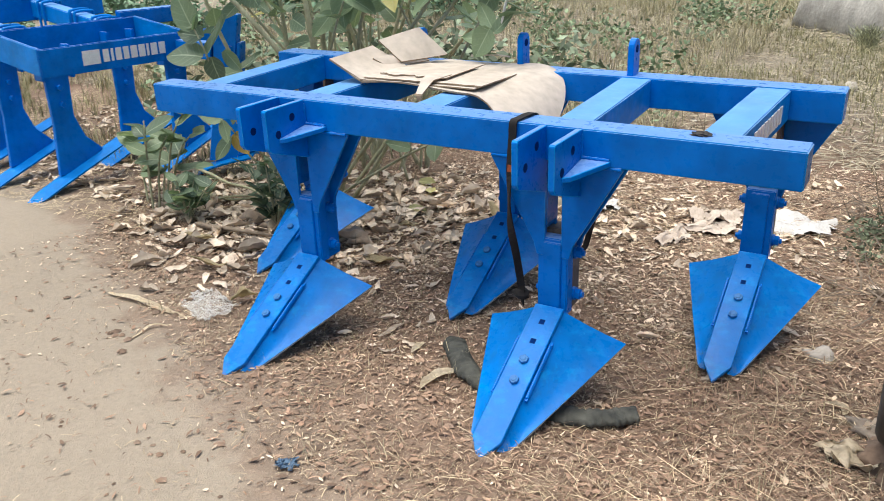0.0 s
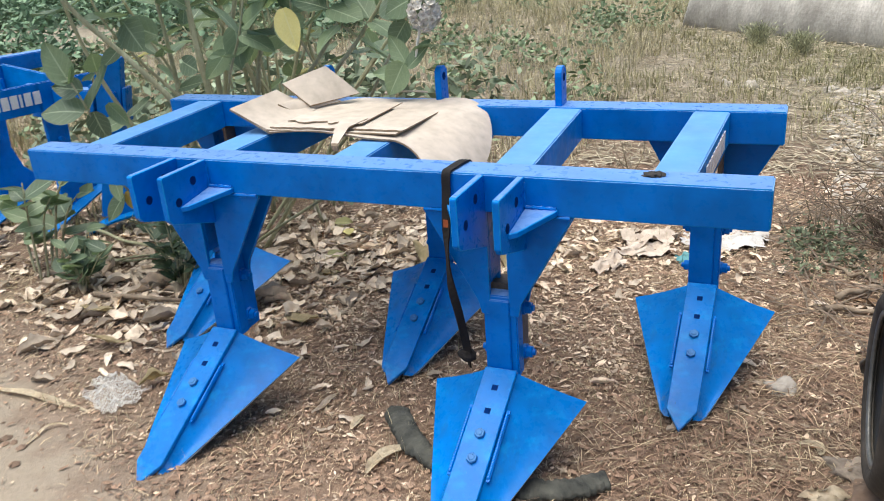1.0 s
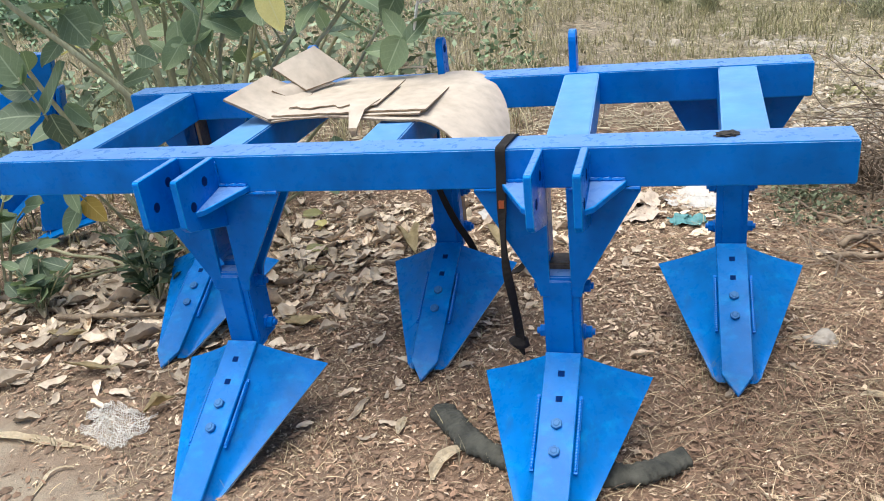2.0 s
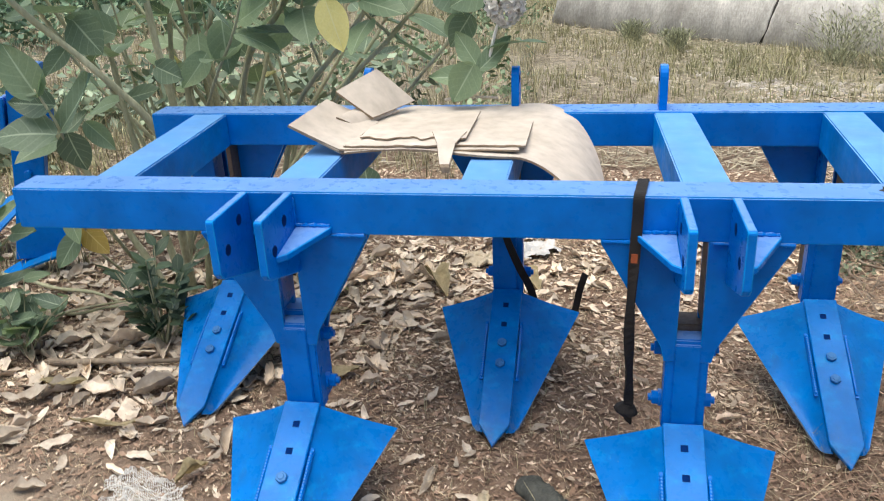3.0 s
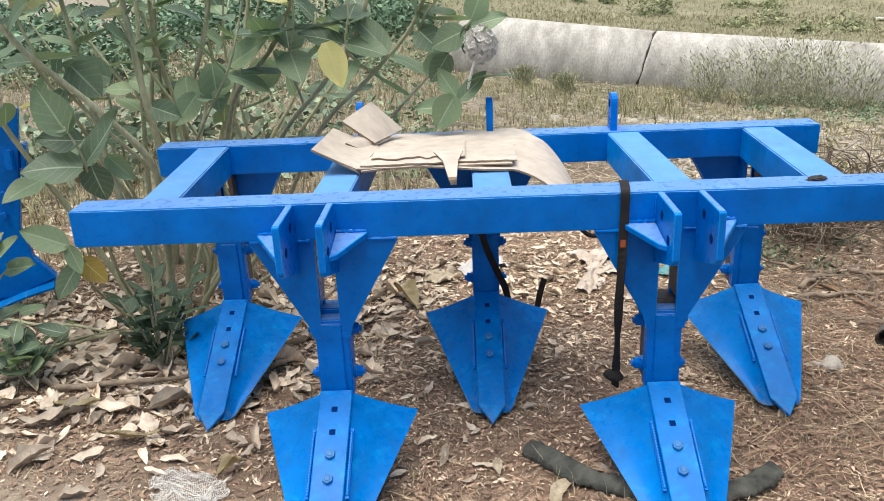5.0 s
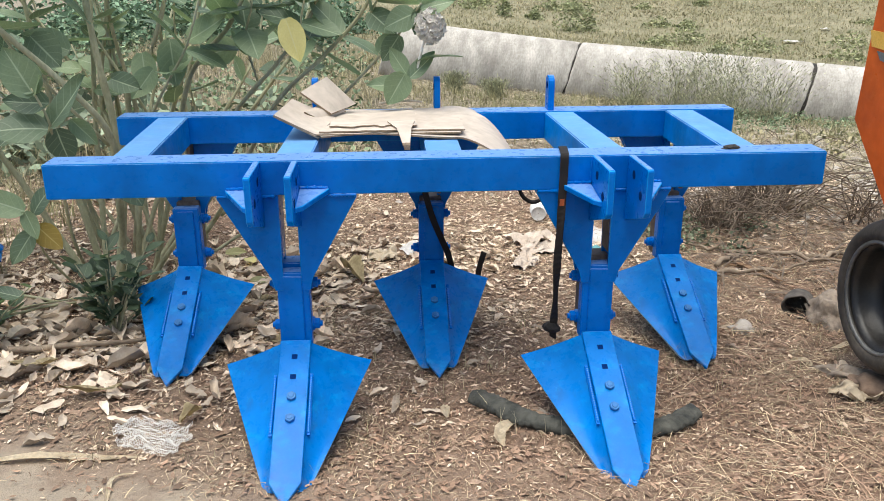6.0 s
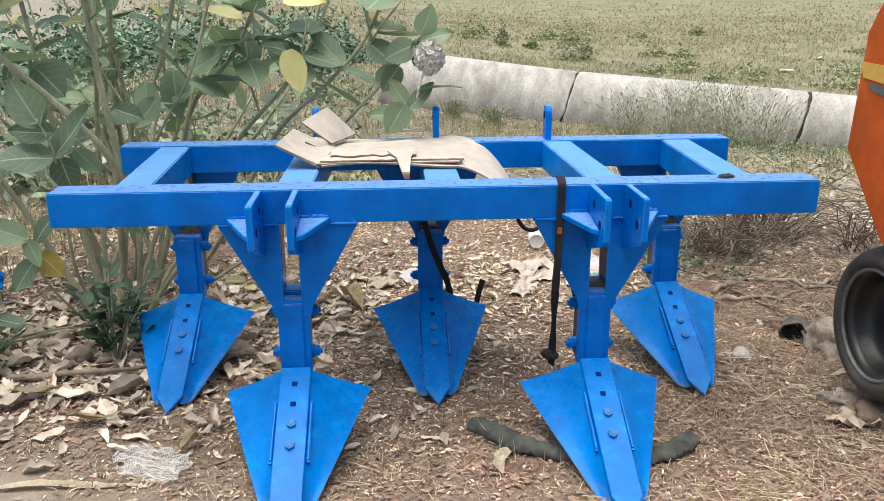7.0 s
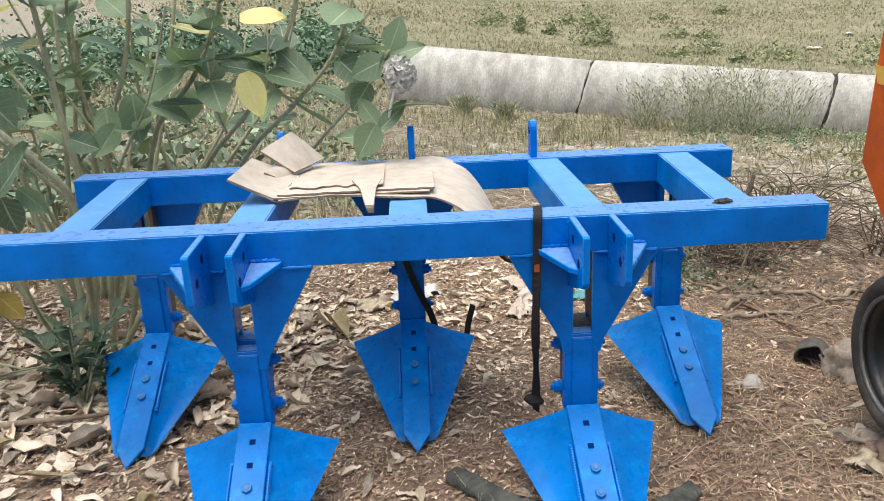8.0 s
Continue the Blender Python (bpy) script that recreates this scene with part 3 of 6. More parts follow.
def flat_sheet(x0, x1, y0, y1, z, tilt=0.0, rough=0.0, seed=0.0):
    def fn(u, v):
        x = x0 + (x1 - x0) * u
        return Vector((x, y0 + (y1 - y0) * v - rough * (1 - v) * noise.noise((u * 9, seed, 0.3)), z + tilt * u + 0.004 * math.sin(5 * u + seed) * v))
    return fn


part("layer", sheet(flat_sheet(-0.345, 0.062, 0.245, 0.47, 0.7625, 0.0, 0.006, 1.0), 30, 8, 0.004), [CARD, CARD_EDGE], cardboard)
part("layer", sheet(flat_sheet(-0.335, -0.085, 0.25, 0.50, 0.768, 0.003, 0.012, 4.0), 24, 8, 0.004), [CARD, CARD_EDGE], cardboard)
part("layer", sheet(flat_sheet(-0.09, 0.075, 0.262, 0.5, 0.768, 0.0, 0.006, 7.0), 20, 8, 0.004), [CARD, CARD_EDGE], cardboard)
part("layer", sheet(flat_sheet(-0.31, -0.06, 0.30, 0.55, 0.7735, 0.004, 0.035, 9.0), 24, 8, 0.003), [CARD, CARD_EDGE], cardboard)


def quad(a, b, c, d, bend):
    a, b, c, d = map(Vector, (a, b, c, d))
    nrm = (b - a).cross(d - a).normalized()
    return lambda u, v: (a.lerp(b, u)).lerp(d.lerp(c, u), v) + nrm * bend * math.sin(math.pi * u) * math.sin(math.pi * v)


part("flap", sheet(quad((-0.34, 0.25, 0.758), (-0.30, 0.45, 0.776), (-0.425, 0.44, 0.835), (-0.456, 0.243, 0.818), -0.008), 10, 10, 0.006), [CARD, CARD_EDGE], cardboard)
part("flap", sheet(quad((-0.335, 0.246, 0.752), (-0.31, 0.42, 0.766), (-0.42, 0.425, 0.826), (-0.448, 0.250, 0.809), -0.006), 10, 10, 0.004), [CARD, CARD_EDGE], cardboard)
part("flap", sheet(quad((-0.315, 0.44, 0.785), (-0.25, 0.63, 0.788), (-0.335, 0.585, 0.880), (-0.402, 0.44, 0.850), 0.006), 10, 10, 0.006), [CARD, CARD_EDGE], cardboard)
part("flap", sheet(quad((-0.335, 0.40, 0.775), (-0.27, 0.55, 0.782), (-0.33, 0.52, 0.815), (-0.385, 0.38, 0.805), 0.01), 8, 8, 0.005), [CARD, CARD_EDGE], cardboard)


def tab(u, v):
    w = 0.034 * (1 - v) ** 1.2 + 0.006
    return Vector((-0.105 + 0.014 * v + (u - 0.5) * 2 * w, 0.335 - 0.15 * min(1, v * 1.2) + 0.004 * math.sin(3 * u), 0.781 - 0.008 * v - 0.048 * max(0, v - 0.5) / 0.5))


part("torn_strip", sheet(tab, 6, 16, 0.003), [CARD, CARD_EDGE], cardboard, "pale torn strip of paper liner")
part("string", tube(spline([(-0.17, 0.655, 0.787), (-0.13, 0.665, 0.790), (-0.07, 0.66, 0.793), (-0.03, 0.67, 0.789)], 4), 0.004, 0.003, 6), CARD, cardboard, "pale string")

# ---- black straps ----
strap = thing("webbing_strap", "black webbing strap hung over the blue front beam", "strap", pose(0, 0, 0))
pts = spline([(0.322, 0.11, 0.70), (0.320, 0.097, 0.738), (0.317, 0.075, 0.7475), (0.310, 0.02, 0.7455), (0.306, -0.005, 0.740), (0.305, -0.008, 0.70), (0.303, -0.011, 0.65), (0.300, -0.014, 0.56), (0.299, 0.0, 0.46), (0.304, 0.03, 0.36), (0.307, 0.055, 0.27), (0.308, 0.067, 0.205)], 6)
part("band", ribbon(pts, 0.021, 0.004, turns=[0.0 if k < 38 else 0.9 * math.sin((k - 38) * 0.28) for k in range(len(pts))]), STRAP, strap)
own = bmesh.new()
bmesh.ops.create_icosphere(own, subdivisions=2, radius=0.02)
for v in own.verts:
    v.co = Vector((v.co.x * 1.3, v.co.y, v.co.z * 0.8)) * (1 + 0.35 * noise.noise(v.co * 60)) + Vector((0.304, 0.064, 0.238))
part("knot", own, STRAP, strap)
part("rusty_patch", ribbon([(0.3020, -0.0145, 0.630), (0.3015, -0.0155, 0.612)], 0.012, 0.002), RUSTY, strap, "rusty orange patch")
tail = thing("strap_tail", "black webbing strap end trailing past the middle shank", "strap", pose(0, 0, 0))
pts = spline([(-0.035, 0.585, 0.60), (-0.03, 0.592, 0.52), (-0.005, 0.598, 0.42), (0.03, 0.602, 0.33), (0.055, 0.63, 0.262), (0.085, 0.72, 0.12), (0.14, 0.85, 0.05), (0.175, 0.90, 0.06), (0.19, 0.91, 0.125), (0.207, 0.91, 0.185)], 6)
part("band", ribbon(pts, 0.021, 0.004, turns=[0.5 * math.sin(k * 0.2) for k in range(len(pts))]), STRAP, tail)
part("loop", tube(spline([(0.238, 0.30, 0.655), (0.238, 0.30, 0.592), (0.249, 0.30, 0.56), (0.273, 0.30, 0.541), (0.297, 0.30, 0.543), (0.325, 0.30, 0.565)], 6), 0.006, 0.006, 8), STRAP, tail)

# ---- the second blue implement, to the west ----
tiller = thing("tyne_cultivator", "blue cultivator frame with clamped tynes standing beside the shrub", "cultivator", pose(-2.26, 0.48, 0, 0, 0, -8))
# local: x to the east across the frame, y back along the side rail


def channel(x0, x1, y0, y1, z0, z1):
    """A bar of the frame, which leans up a little to the west."""
    bm = box(x0, x1, y0, y1, z0, z1, 0.004)
    for v in bm.verts:
        v.co.z -= 0.115 * min(0.0, v.co.x)
    return bm


rail = part("side_rail", channel(-0.012, 0.0, -0.01, 0.93, 0.585, 0.715), BLUE, tiller)
part("side_rail", channel(-0.452, -0.44, -0.01, 0.775, 0.585, 0.717), BLUE, tiller)
part("end_plate", channel(-0.439, -0.013, -0.008, 0.006, 0.59, 0.718), BLUE_DUSTY, tiller)
part("end_plate", channel(-0.439, -0.013, 0.76, 0.774, 0.59, 0.722), BLUE_DUSTY, tiller)
part("beam_end", channel(0.001, 0.44, 0.70, 0.77, 0.60, 0.68), BLUE, tiller)
part("rear_plate", channel(-0.505, -0.456, 0.70, 1.09, 0.665, 0.745), BLUE, tiller)
for cy in (0.10, 0.60):
    part("cross_beam", channel(-2.1, -0.453, cy, cy + 0.085, 0.605, 0.695), BLUE_DUSTY if cy > 0.3 else BLUE, tiller)
part("side_rail", channel(-1.22, -1.205, -0.01, 1.05, 0.585, 0.715), BLUE, tiller)
part("side_rail", channel(-2.115, -2.101, -0.01, 1.05, 0.585, 0.715), BLUE, tiller)
# clamping bolts bent over the beams
for cx, cy in ((-0.50, 0.60), (-0.72, 0.60), (-1.05, 0.60), (-0.50, 0.10), (-0.90, 0.10)):
    for k in (0, 0.05):
        up = 0.115 * (k - cx)
        part("clamp_bolt", tube(spline([(cx - k, cy - 0.012, 0.56 + up), (cx - k, cy - 0.014, 0.69 + up), (cx - k, cy + 0.006, 0.712 + up), (cx - k, cy + 0.08, 0.712 + up), (cx - k, cy + 0.099, 0.69 + up), (cx - k, cy + 0.097, 0.56 + up)], 4), 0.008, 0.008, 8), BLUE_DUSTY, tiller)
# white marks of the maker, as plain bars
for y0, w, h in ((0.195, 0.088, 0.066), (0.300, 0.030, 0.058), (0.342, 0.012, 0.058), (0.366, 0.030, 0.058), (0.408, 0.028, 0.058), (0.448, 0.034, 0.058), (0.492, 0.034, 0.058), (0.536, 0.012, 0.058), (0.560, 0.034, 0.058), (0.606, 0.034, 0.058)):
    part("maker_mark", box(0.001, 0.004, y0, y0 + w, 0.652 - h / 2, 0.652 + h / 2, 0), WHITE_PAINT, rail, "white painted lettering bar")


def build_tyne(x, y, top, turn=0, half=0.012, tail=0.30, nose=0.27, lean=0):
    at = pose(x, y, 0, lean, 0, turn)
    part("tyne", plate([Vector(p) for p in ((-half, -0.05, top), (-half, 0.07, top), (-half, 0.06, 0.38), (-half, 0.10, 0.27), (-half, 0.18, 0.19), (-half, 0.02, 0.11), (-half, -0.06, 0.10), (-half, -0.045, 0.35))], (1, 0, 0), 2 * half, 0.003), BLUE, tiller, m=at)
    pts = spline([(0, tail, 0.115 + 0.4 * tail), (0, 0.4 * tail, 0.118 + 0.16 * tail), (0, -0.22 * nose, 0.095), (0, -0.74 * nose, 0.035), (0, -nose, -0.005)], 4)
    bm = bmesh.new()
    rows = []
    for k, p in enumerate(pts):
        w = 0.06 * min(1.0, 0.15 + (len(pts) - 1 - k) / 6)
        rows.append([bm.verts.new(p + Vector((s * w, 0, -abs(s) * 0.022))) for s in (-1, -0.5, 0, 0.5, 1)])
    for a, b in zip(rows, rows[1:]):
        for k in range(4):
            bm.faces.new((a[k], a[k + 1], b[k + 1], b[k]))
    bmesh.ops.recalc_face_normals(bm, faces=bm.faces)
    bmesh.ops.solidify(bm, geom=bm.faces[:], thickness=0.01)
    part("shovel", bm, BLUE_DUSTY, tiller, m=at)
    for z in (0.52, 0.44):
        part("bolt", hexagon((half, 0.008, z), (1, 0, 0), 0.014, 0.02), BLUE, tiller, m=at)
    for cy in (-0.074, 0.074):
        part("clamp", box(-0.035, 0.035, cy, cy + 0.018, 0.56, 0.712, 0.003), BLUE, tiller, m=at)


for tx, ty, top in ((-0.125, 0.105, 0.60), (-0.495, 0.045, 0.655), (-0.865, 0.13, 0.70), (-1.235, 0.13, 0.745), (-1.6, 0.13, 0.78), (-0.40, 0.62, 0.60), (-0.035, 0.70, 0.60)):
    build_tyne(tx, ty, top)
build_tyne(0.30, 0.672, 0.84, -62, 0.026, 0.17, 0.17, -8)
# lettering on the outer face of the plough's end rail, as plain bars
for k in range(9):
    y0 = 0.20 + 0.036 * k
    part("maker_mark", plate([Vector((0.848 + 0.018 * (y - 0.09) / 0.54, y, z)) for y, z in ((y0, -0.07), (y0 + 0.024, -0.07), (y0 + 0.024, -0.022), (y0, -0.022))], (1, 0, 0), 0.003, 0), WHITE_PAINT, implement, "white painted lettering bar")
own = bmesh.new()
bmesh.ops.create_icosphere(own, subdivisions=3, radius=1)
for v in own.verts:
    v.co = Vector((v.co.x * 0.022, v.co.y * 0.012, max(-0.2, v.co.z) * 0.008)) * (1 + 0.5 * noise.noise(v.co * 2.3) + 0.25 * noise.noise(v.co * 6))
tagged(put("mud_clod", own, RUBBER, m=pose(0.762, 0.048, 0.744, 0, 0, 10)), "dark dried mud clod stuck on the blue beam", "mud clod")


# ---- foliage ----
def leaf_material(name, low, high, rib, rough=0.5):
    m, t, b = material(name, rough)
    uv = t.nodes.new("ShaderNodeUVMap")
    sep = t.nodes.new("ShaderNodeSeparateXYZ")
    t.links.new(uv.outputs[0], sep.inputs[0])

    def op(kind, a, c=None):
        n = t.nodes.new("ShaderNodeMath")
        n.operation = kind
        for slot, v in enumerate((a, c)):
            if v is None:
                continue
            if isinstance(v, (int, float)):
                n.inputs[slot].default_value = v
            else:
                t.links.new(v, n.inputs[slot])
        return n.outputs[0]

    across = op("ABSOLUTE", sep.outputs[1])
    vein = op("PINGPONG", op("SUBTRACT", op("MULTIPLY", sep.outputs[0], 5.5), op("MULTIPLY", across, 1.5)), 0.5)
    veins = ramp(t, vein, (0.0, (0.34, 0.34, 0.34)), (0.09, (0, 0, 0)))
    mid = ramp(t, across, (0.02, (0.7, 0.7, 0.7)), (0.07, (0, 0, 0)))
    w = coords(t)
    info = t.nodes.new("ShaderNodeObjectInfo")
    col = mix(t, noise_of(t, w, 25, 4), low, high)
    tint = ramp(t, info.outputs["Random"], (0.0, (0.5, 0.54, 0.56)), (1.0, (1.38, 1.32, 1.22)))
    col = mix(t, 1.0, col, tint, "MULTIPLY")
    col = mix(t, veins, col, tuple(0.5 * (a + c) for a, c in zip(high, rib)))
    col = mix(t, mid, col, rib)
    t.links.new(col, b.inputs["Base Color"])
    bump(t, b, veins, 0.25, 0.002)
    thin, blend = t.nodes.new("ShaderNodeBsdfTranslucent"), t.nodes.new("ShaderNodeMixShader")
    t.links.new(mix(t, 1.0, col, (1.0, 1.1, 0.75), "MULTIPLY"), thin.inputs["Color"])
    blend.inputs[0].default_value = 0.3
    t.links.new(b.outputs[0], blend.inputs[1])
    t.links.new(thin.outputs[0], blend.inputs[2])
    t.links.new(blend.outputs[0], t.nodes["Material Output"].inputs[0])
    return m


LEAF = leaf_material("grey_green_leaf", (0.14, 0.205, 0.122), (0.25, 0.33, 0.21), (0.46, 0.54, 0.38), 0.5)
LEAF_YELLOW = leaf_material("yellow_leaf", (0.455, 0.42, 0.165), (0.60, 0.56, 0.275), (0.68, 0.64, 0.36))
LEAF_ORANGE = leaf_material("orange_leaf", (0.52, 0.34, 0.07), (0.66, 0.47, 0.14), (0.70, 0.56, 0.25))
LEAF_DARK = leaf_material("dark_leaf", (0.06, 0.10, 0.065), (0.115, 0.165, 0.105), (0.18, 0.23, 0.15))
BARK = surface("pale_green_bark", (0.285, 0.28, 0.165), (0.53, 0.52, 0.345), 12, 110, 0.85, 0.5, 0.004, stretch=(1, 1, 0.4))
BARK_BROWN = surface("grey_brown_bark", (0.095, 0.07, 0.05), (0.25, 0.195, 0.145), 14, 120, 0.9, 0.5, 0.004)
PETAL = surface("pale_petals", (0.74, 0.71, 0.66), (0.87, 0.85, 0.80), 60, 200, 0.7)
MAUVE = surface("dusky_mauve", (0.56, 0.51, 0.46), (0.76, 0.72, 0.66), 60, 200, 0.7)
WHITE_TRASH = surface("dirty_white_plastic", (0.46, 0.44, 0.41), (0.66, 0.64, 0.61), 18, 120, 0.6)


def leaf_mesh(name, mat, width=0.27, curl=0.12, fold=0.18, seed=0):
    """One leaf, 1 m long along +x, facing +z; it is scaled to size where it is used."""
    rng = random.Random(seed)
    me = bpy.data.meshes.new(name)
    n = 9
    us = [k / n for k in range(n + 1)]
    vs = (-1.0, -0.55, -0.08, 0.08, 0.55, 1.0)
    verts, uvs = [], []
    wav = rng.uniform(0, 6)
    for u in us:
        w = width * (math.sin(math.pi * min(1.0, u * 0.96 + 0.05) ** 0.82) ** 0.72 if 0 < u < 1 else (0.35 if u == 0 else 0.02))
        for v in vs:
            z = fold * width * abs(v) - curl * (u - 0.25) ** 2 + 0.02 * math.sin(7 * u + wav + 2 * v) * abs(v)
            verts.append((u, v * w, z))
            uvs.append((u, v))
    k = len(vs)
    faces = [(i * k + j, (i + 1) * k + j, (i + 1) * k + j + 1, i * k + j + 1) for i in range(n) for j in range(k - 1)]
    me.from_pydata(verts, [], faces)
    layer = me.uv_layers.new()
    for loop in me.loops:
        layer.data[loop.index].uv = uvs[loop.vertex_index]
    me.materials.append(mat)
    for p in me.polygons:
        p.use_smooth = True
    return me


LEAVES = [leaf_mesh("leaf_green", LEAF, w, c, f, k) for k, (w, c, f) in enumerate(((0.31, 0.10, 0.2), (0.34, 0.25, 0.1), (0.27, -0.1, 0.3), (0.37, 0.05, 0.15)))]
LEAVES_ROUND = [leaf_mesh("leaf_round", LEAF, w, c, f, 40 + k) for k, (w, c, f) in enumerate(((0.46, 0.1, 0.1), (0.42, 0.0, 0.15)))]
LEAVES_YELLOW = [leaf_mesh("leaf_yellow", LEAF_YELLOW, w, c, f, 20 + k) for k, (w, c, f) in enumerate(((0.27, 0.25, 0.15), (0.31, 0.1, 0.3)))]
LEAVES_ORANGE = [leaf_mesh("leaf_orange", LEAF_ORANGE, 0.40, 0.1, 0.1, 25)]
LEAVES_DARK = [leaf_mesh("leaf_dark", LEAF_DARK, w, c, f, 30 + k) for k, (w, c, f) in enumerate(((0.24, 0.2, 0.2), (0.28, 0.1, 0.1)))]


def add_leaf(parent, base, way, length, meshes, rng, facing=None, label=""):
    """A leaf from base along way, its face turned towards facing."""
    way = Vector(way).normalized()
    up = Vector(facing) if facing is not None else Vector((rng.uniform(-0.5, 0.5), rng.uniform(-0.7, 0.2), 1))
    side = up.cross(way).normalized()
    up = way.cross(side)
    rot = Matrix((way, side, up)).transposed().to_4x4()
    ob = new("leaf", rng.choice(meshes))
    ob.parent = parent
    ob.matrix_basis = Matrix.Translation(base) @ rot @ Matrix.Diagonal((length, length * rng.uniform(0.9, 1.15), length, 1))
    if label:
        ob["label"] = label
    return ob


shrub = thing("milkweed_shrub", "tall grey-green milkweed shrub with broad leaves and yellowing ones", "shrub", pose(0, 0, 0), "milkweed")
rng = random.Random(11)
TIPS = []


def stem(pts, r0, r1, first, shade_crown=False):
    """A stem through pts, tapering from r0 to r1, with pairs of leaves from the share first of its length on."""
    line = spline(pts, 8)
    part("stem", tube(line, r0 * (0.68 if pts[-1][0] < -0.95 else 0.58), r1 * 0.7, 8, 0.10, rng), BARK, shrub, smooth=True)
    n, turn = len(line), rng.uniform(0, 3)
    k = int(first * n)
    while k < n:
        d = (line[min(k + 1, n - 1)] - line[k - 1]).normalized()
        s = d.orthogonal().normalized()
        turn += math.pi / 2 + rng.uniform(-0.3, 0.3)
        for f in (0, math.pi):
            if rng.random() < (0.08 if pts[-1][0] < -0.95 else 0.42):
                continue
            side = Matrix.Rotation(turn + f, 3, d) @ s
            way = d * rng.uniform(0.1, 0.8) + side + Vector((0, 0, rng.uniform(-0.5, 0.1)))
            add_leaf(shrub, line[k] + side * r1, way, rng.uniform(0.11, 0.175), LEAVES_YELLOW if rng.random() < 0.04 else LEAVES, rng)
        k += 4 if first < 0.5 else 3
    if shade_crown:
        TIPS.append((Vector(pts[-1]), r1))


stem([(-1.17, 1.0, 0.0), (-1.1, 0.85, 0.42), (-1.075, 0.76, 0.68), (-1.19, 0.68, 0.88), (-1.38, 0.6, 1.12), (-1.5, 0.55, 1.45)], 0.022, 0.01, 0.8, True)
stem([(-1.21, 1.03, 0.0), (-1.13, 1.02, 0.5), (-1.17, 1.02, 0.92), (-1.2, 1.04, 1.22), (-1.22, 1.0, 1.6)], 0.024, 0.011, 0.6, True)
stem([(-1.14, 1.06, 0.0), (-1.08, 1.02, 0.45), (-1.07, 1.0, 0.78), (-0.97, 0.98, 0.93), (-0.88, 0.96, 1.18), (-0.84, 0.94, 1.5)], 0.02, 0.01, 0.68)
stem([(-1.1, 1.08, 0.0), (-0.96, 1.05, 0.45), (-0.84, 0.96, 0.84), (-0.68, 0.9, 1.02), (-0.58, 0.88, 1.2), (-0.5, 0.86, 1.45)], 0.018, 0.008, 0.62)
stem([(-1.12, 1.05, 0.0), (-0.98, 1.03, 0.2), (-0.8, 1.0, 0.42), (-0.7, 0.97, 0.7), (-0.52, 0.92, 0.9), (-0.4, 0.88, 1.05), (-0.3, 0.86, 1.3)], 0.019, 0.008, 0.62)
stem([(-1.05, 1.1, 0.0), (-0.78, 1.06, 0.35), (-0.55, 0.94, 0.74), (-0.35, 0.85, 0.93), (-0.2, 0.8, 1.1), (-0.1, 0.76, 1.35)], 0.017, 0.007, 0.52)
stem([(-0.8, 1.1, 0.3), (-0.48, 1.0, 0.6), (-0.25, 0.82, 0.84), (-0.12, 0.72, 0.98), (-0.03, 0.64, 1.1)], 0.012, 0.005, 2)
stem([(-1.26, 1.1, 0.0), (-1.36, 1.12, 0.5), (-1.42, 1.15, 0.9), (-1.5, 1.16, 1.5)], 0.02, 0.01, 0.5, True)
stem([(-1.28, 1.04, 0.0), (-1.48, 1.0, 0.45), (-1.66, 0.95, 0.85), (-1.78, 0.9, 1.4)], 0.019, 0.009, 0.45, True)
stem([(-1.2, 1.2, 0.0), (-1.0, 1.35, 0.6), (-0.9, 1.42, 1.0), (-0.8, 1.45, 1.5)], 0.018, 0.009, 0.55)
stem([(-1.15, 1.22, 0.0), (-0.75, 1.45, 0.6), (-0.5, 1.5, 0.95), (-0.35, 1.5, 1.4)], 0.016, 0.008, 0.5)
stem([(-1.3, 1.2, 0.0), (-1.32, 1.35, 0.6), (-1.3, 1.4, 1.0), (-1.28, 1.45, 1.5)], 0.018, 0.009, 0.45)
stem([(-1.08, 1.0, 0.55), (-0.92, 0.88, 0.8), (-0.8, 0.82, 0.98), (-0.7, 0.78, 1.25)], 0.01, 0.005, 0.45)
stem([(-1.16, 1.0, 0.6), (-1.3, 0.85, 0.85), (-1.4, 0.78, 1.05), (-1.46, 0.75, 1.35)], 0.01, 0.005, 0.45)
stem([(-0.6, 0.96, 0.82), (-0.62, 0.88, 0.98), (-0.58, 0.82, 1.12), (-0.6, 0.8, 1.35)], 0.008, 0.004, 0.25)
stem([(-0.35, 0.85, 0.93), (-0.42, 0.8, 1.02), (-0.4, 0.76, 1.15), (-0.42, 0.74, 1.35)], 0.007, 0.004, 0.2)
stem([(-0.2, 0.8, 1.05), (-0.16, 0.74, 1.12), (-0.08, 0.72, 1.22), (-0.02, 0.7, 1.35)], 0.007, 0.004, 0.1)
stem([(-1.25, 0.98, 0.0), (-1.22, 0.72, 0.3), (-1.15, 0.5, 0.52), (-1.11, 0.38, 0.72), (-1.10, 0.34, 0.80), (-1.125, 0.32, 0.89)], 0.01, 0.004, 2)
stem([(-1.3, 1.0, 0.0), (-1.36, 0.8, 0.25), (-1.31, 0.66, 0.4), (-1.33, 0.62, 0.46)], 0.008, 0.004, 2)
stem([(-1.1, 1.0, 0.02), (-0.85, 0.92, 0.18), (-0.6, 0.95, 0.33), (-0.42, 0.98, 0.42)], 0.013, 0.006, 0.75)
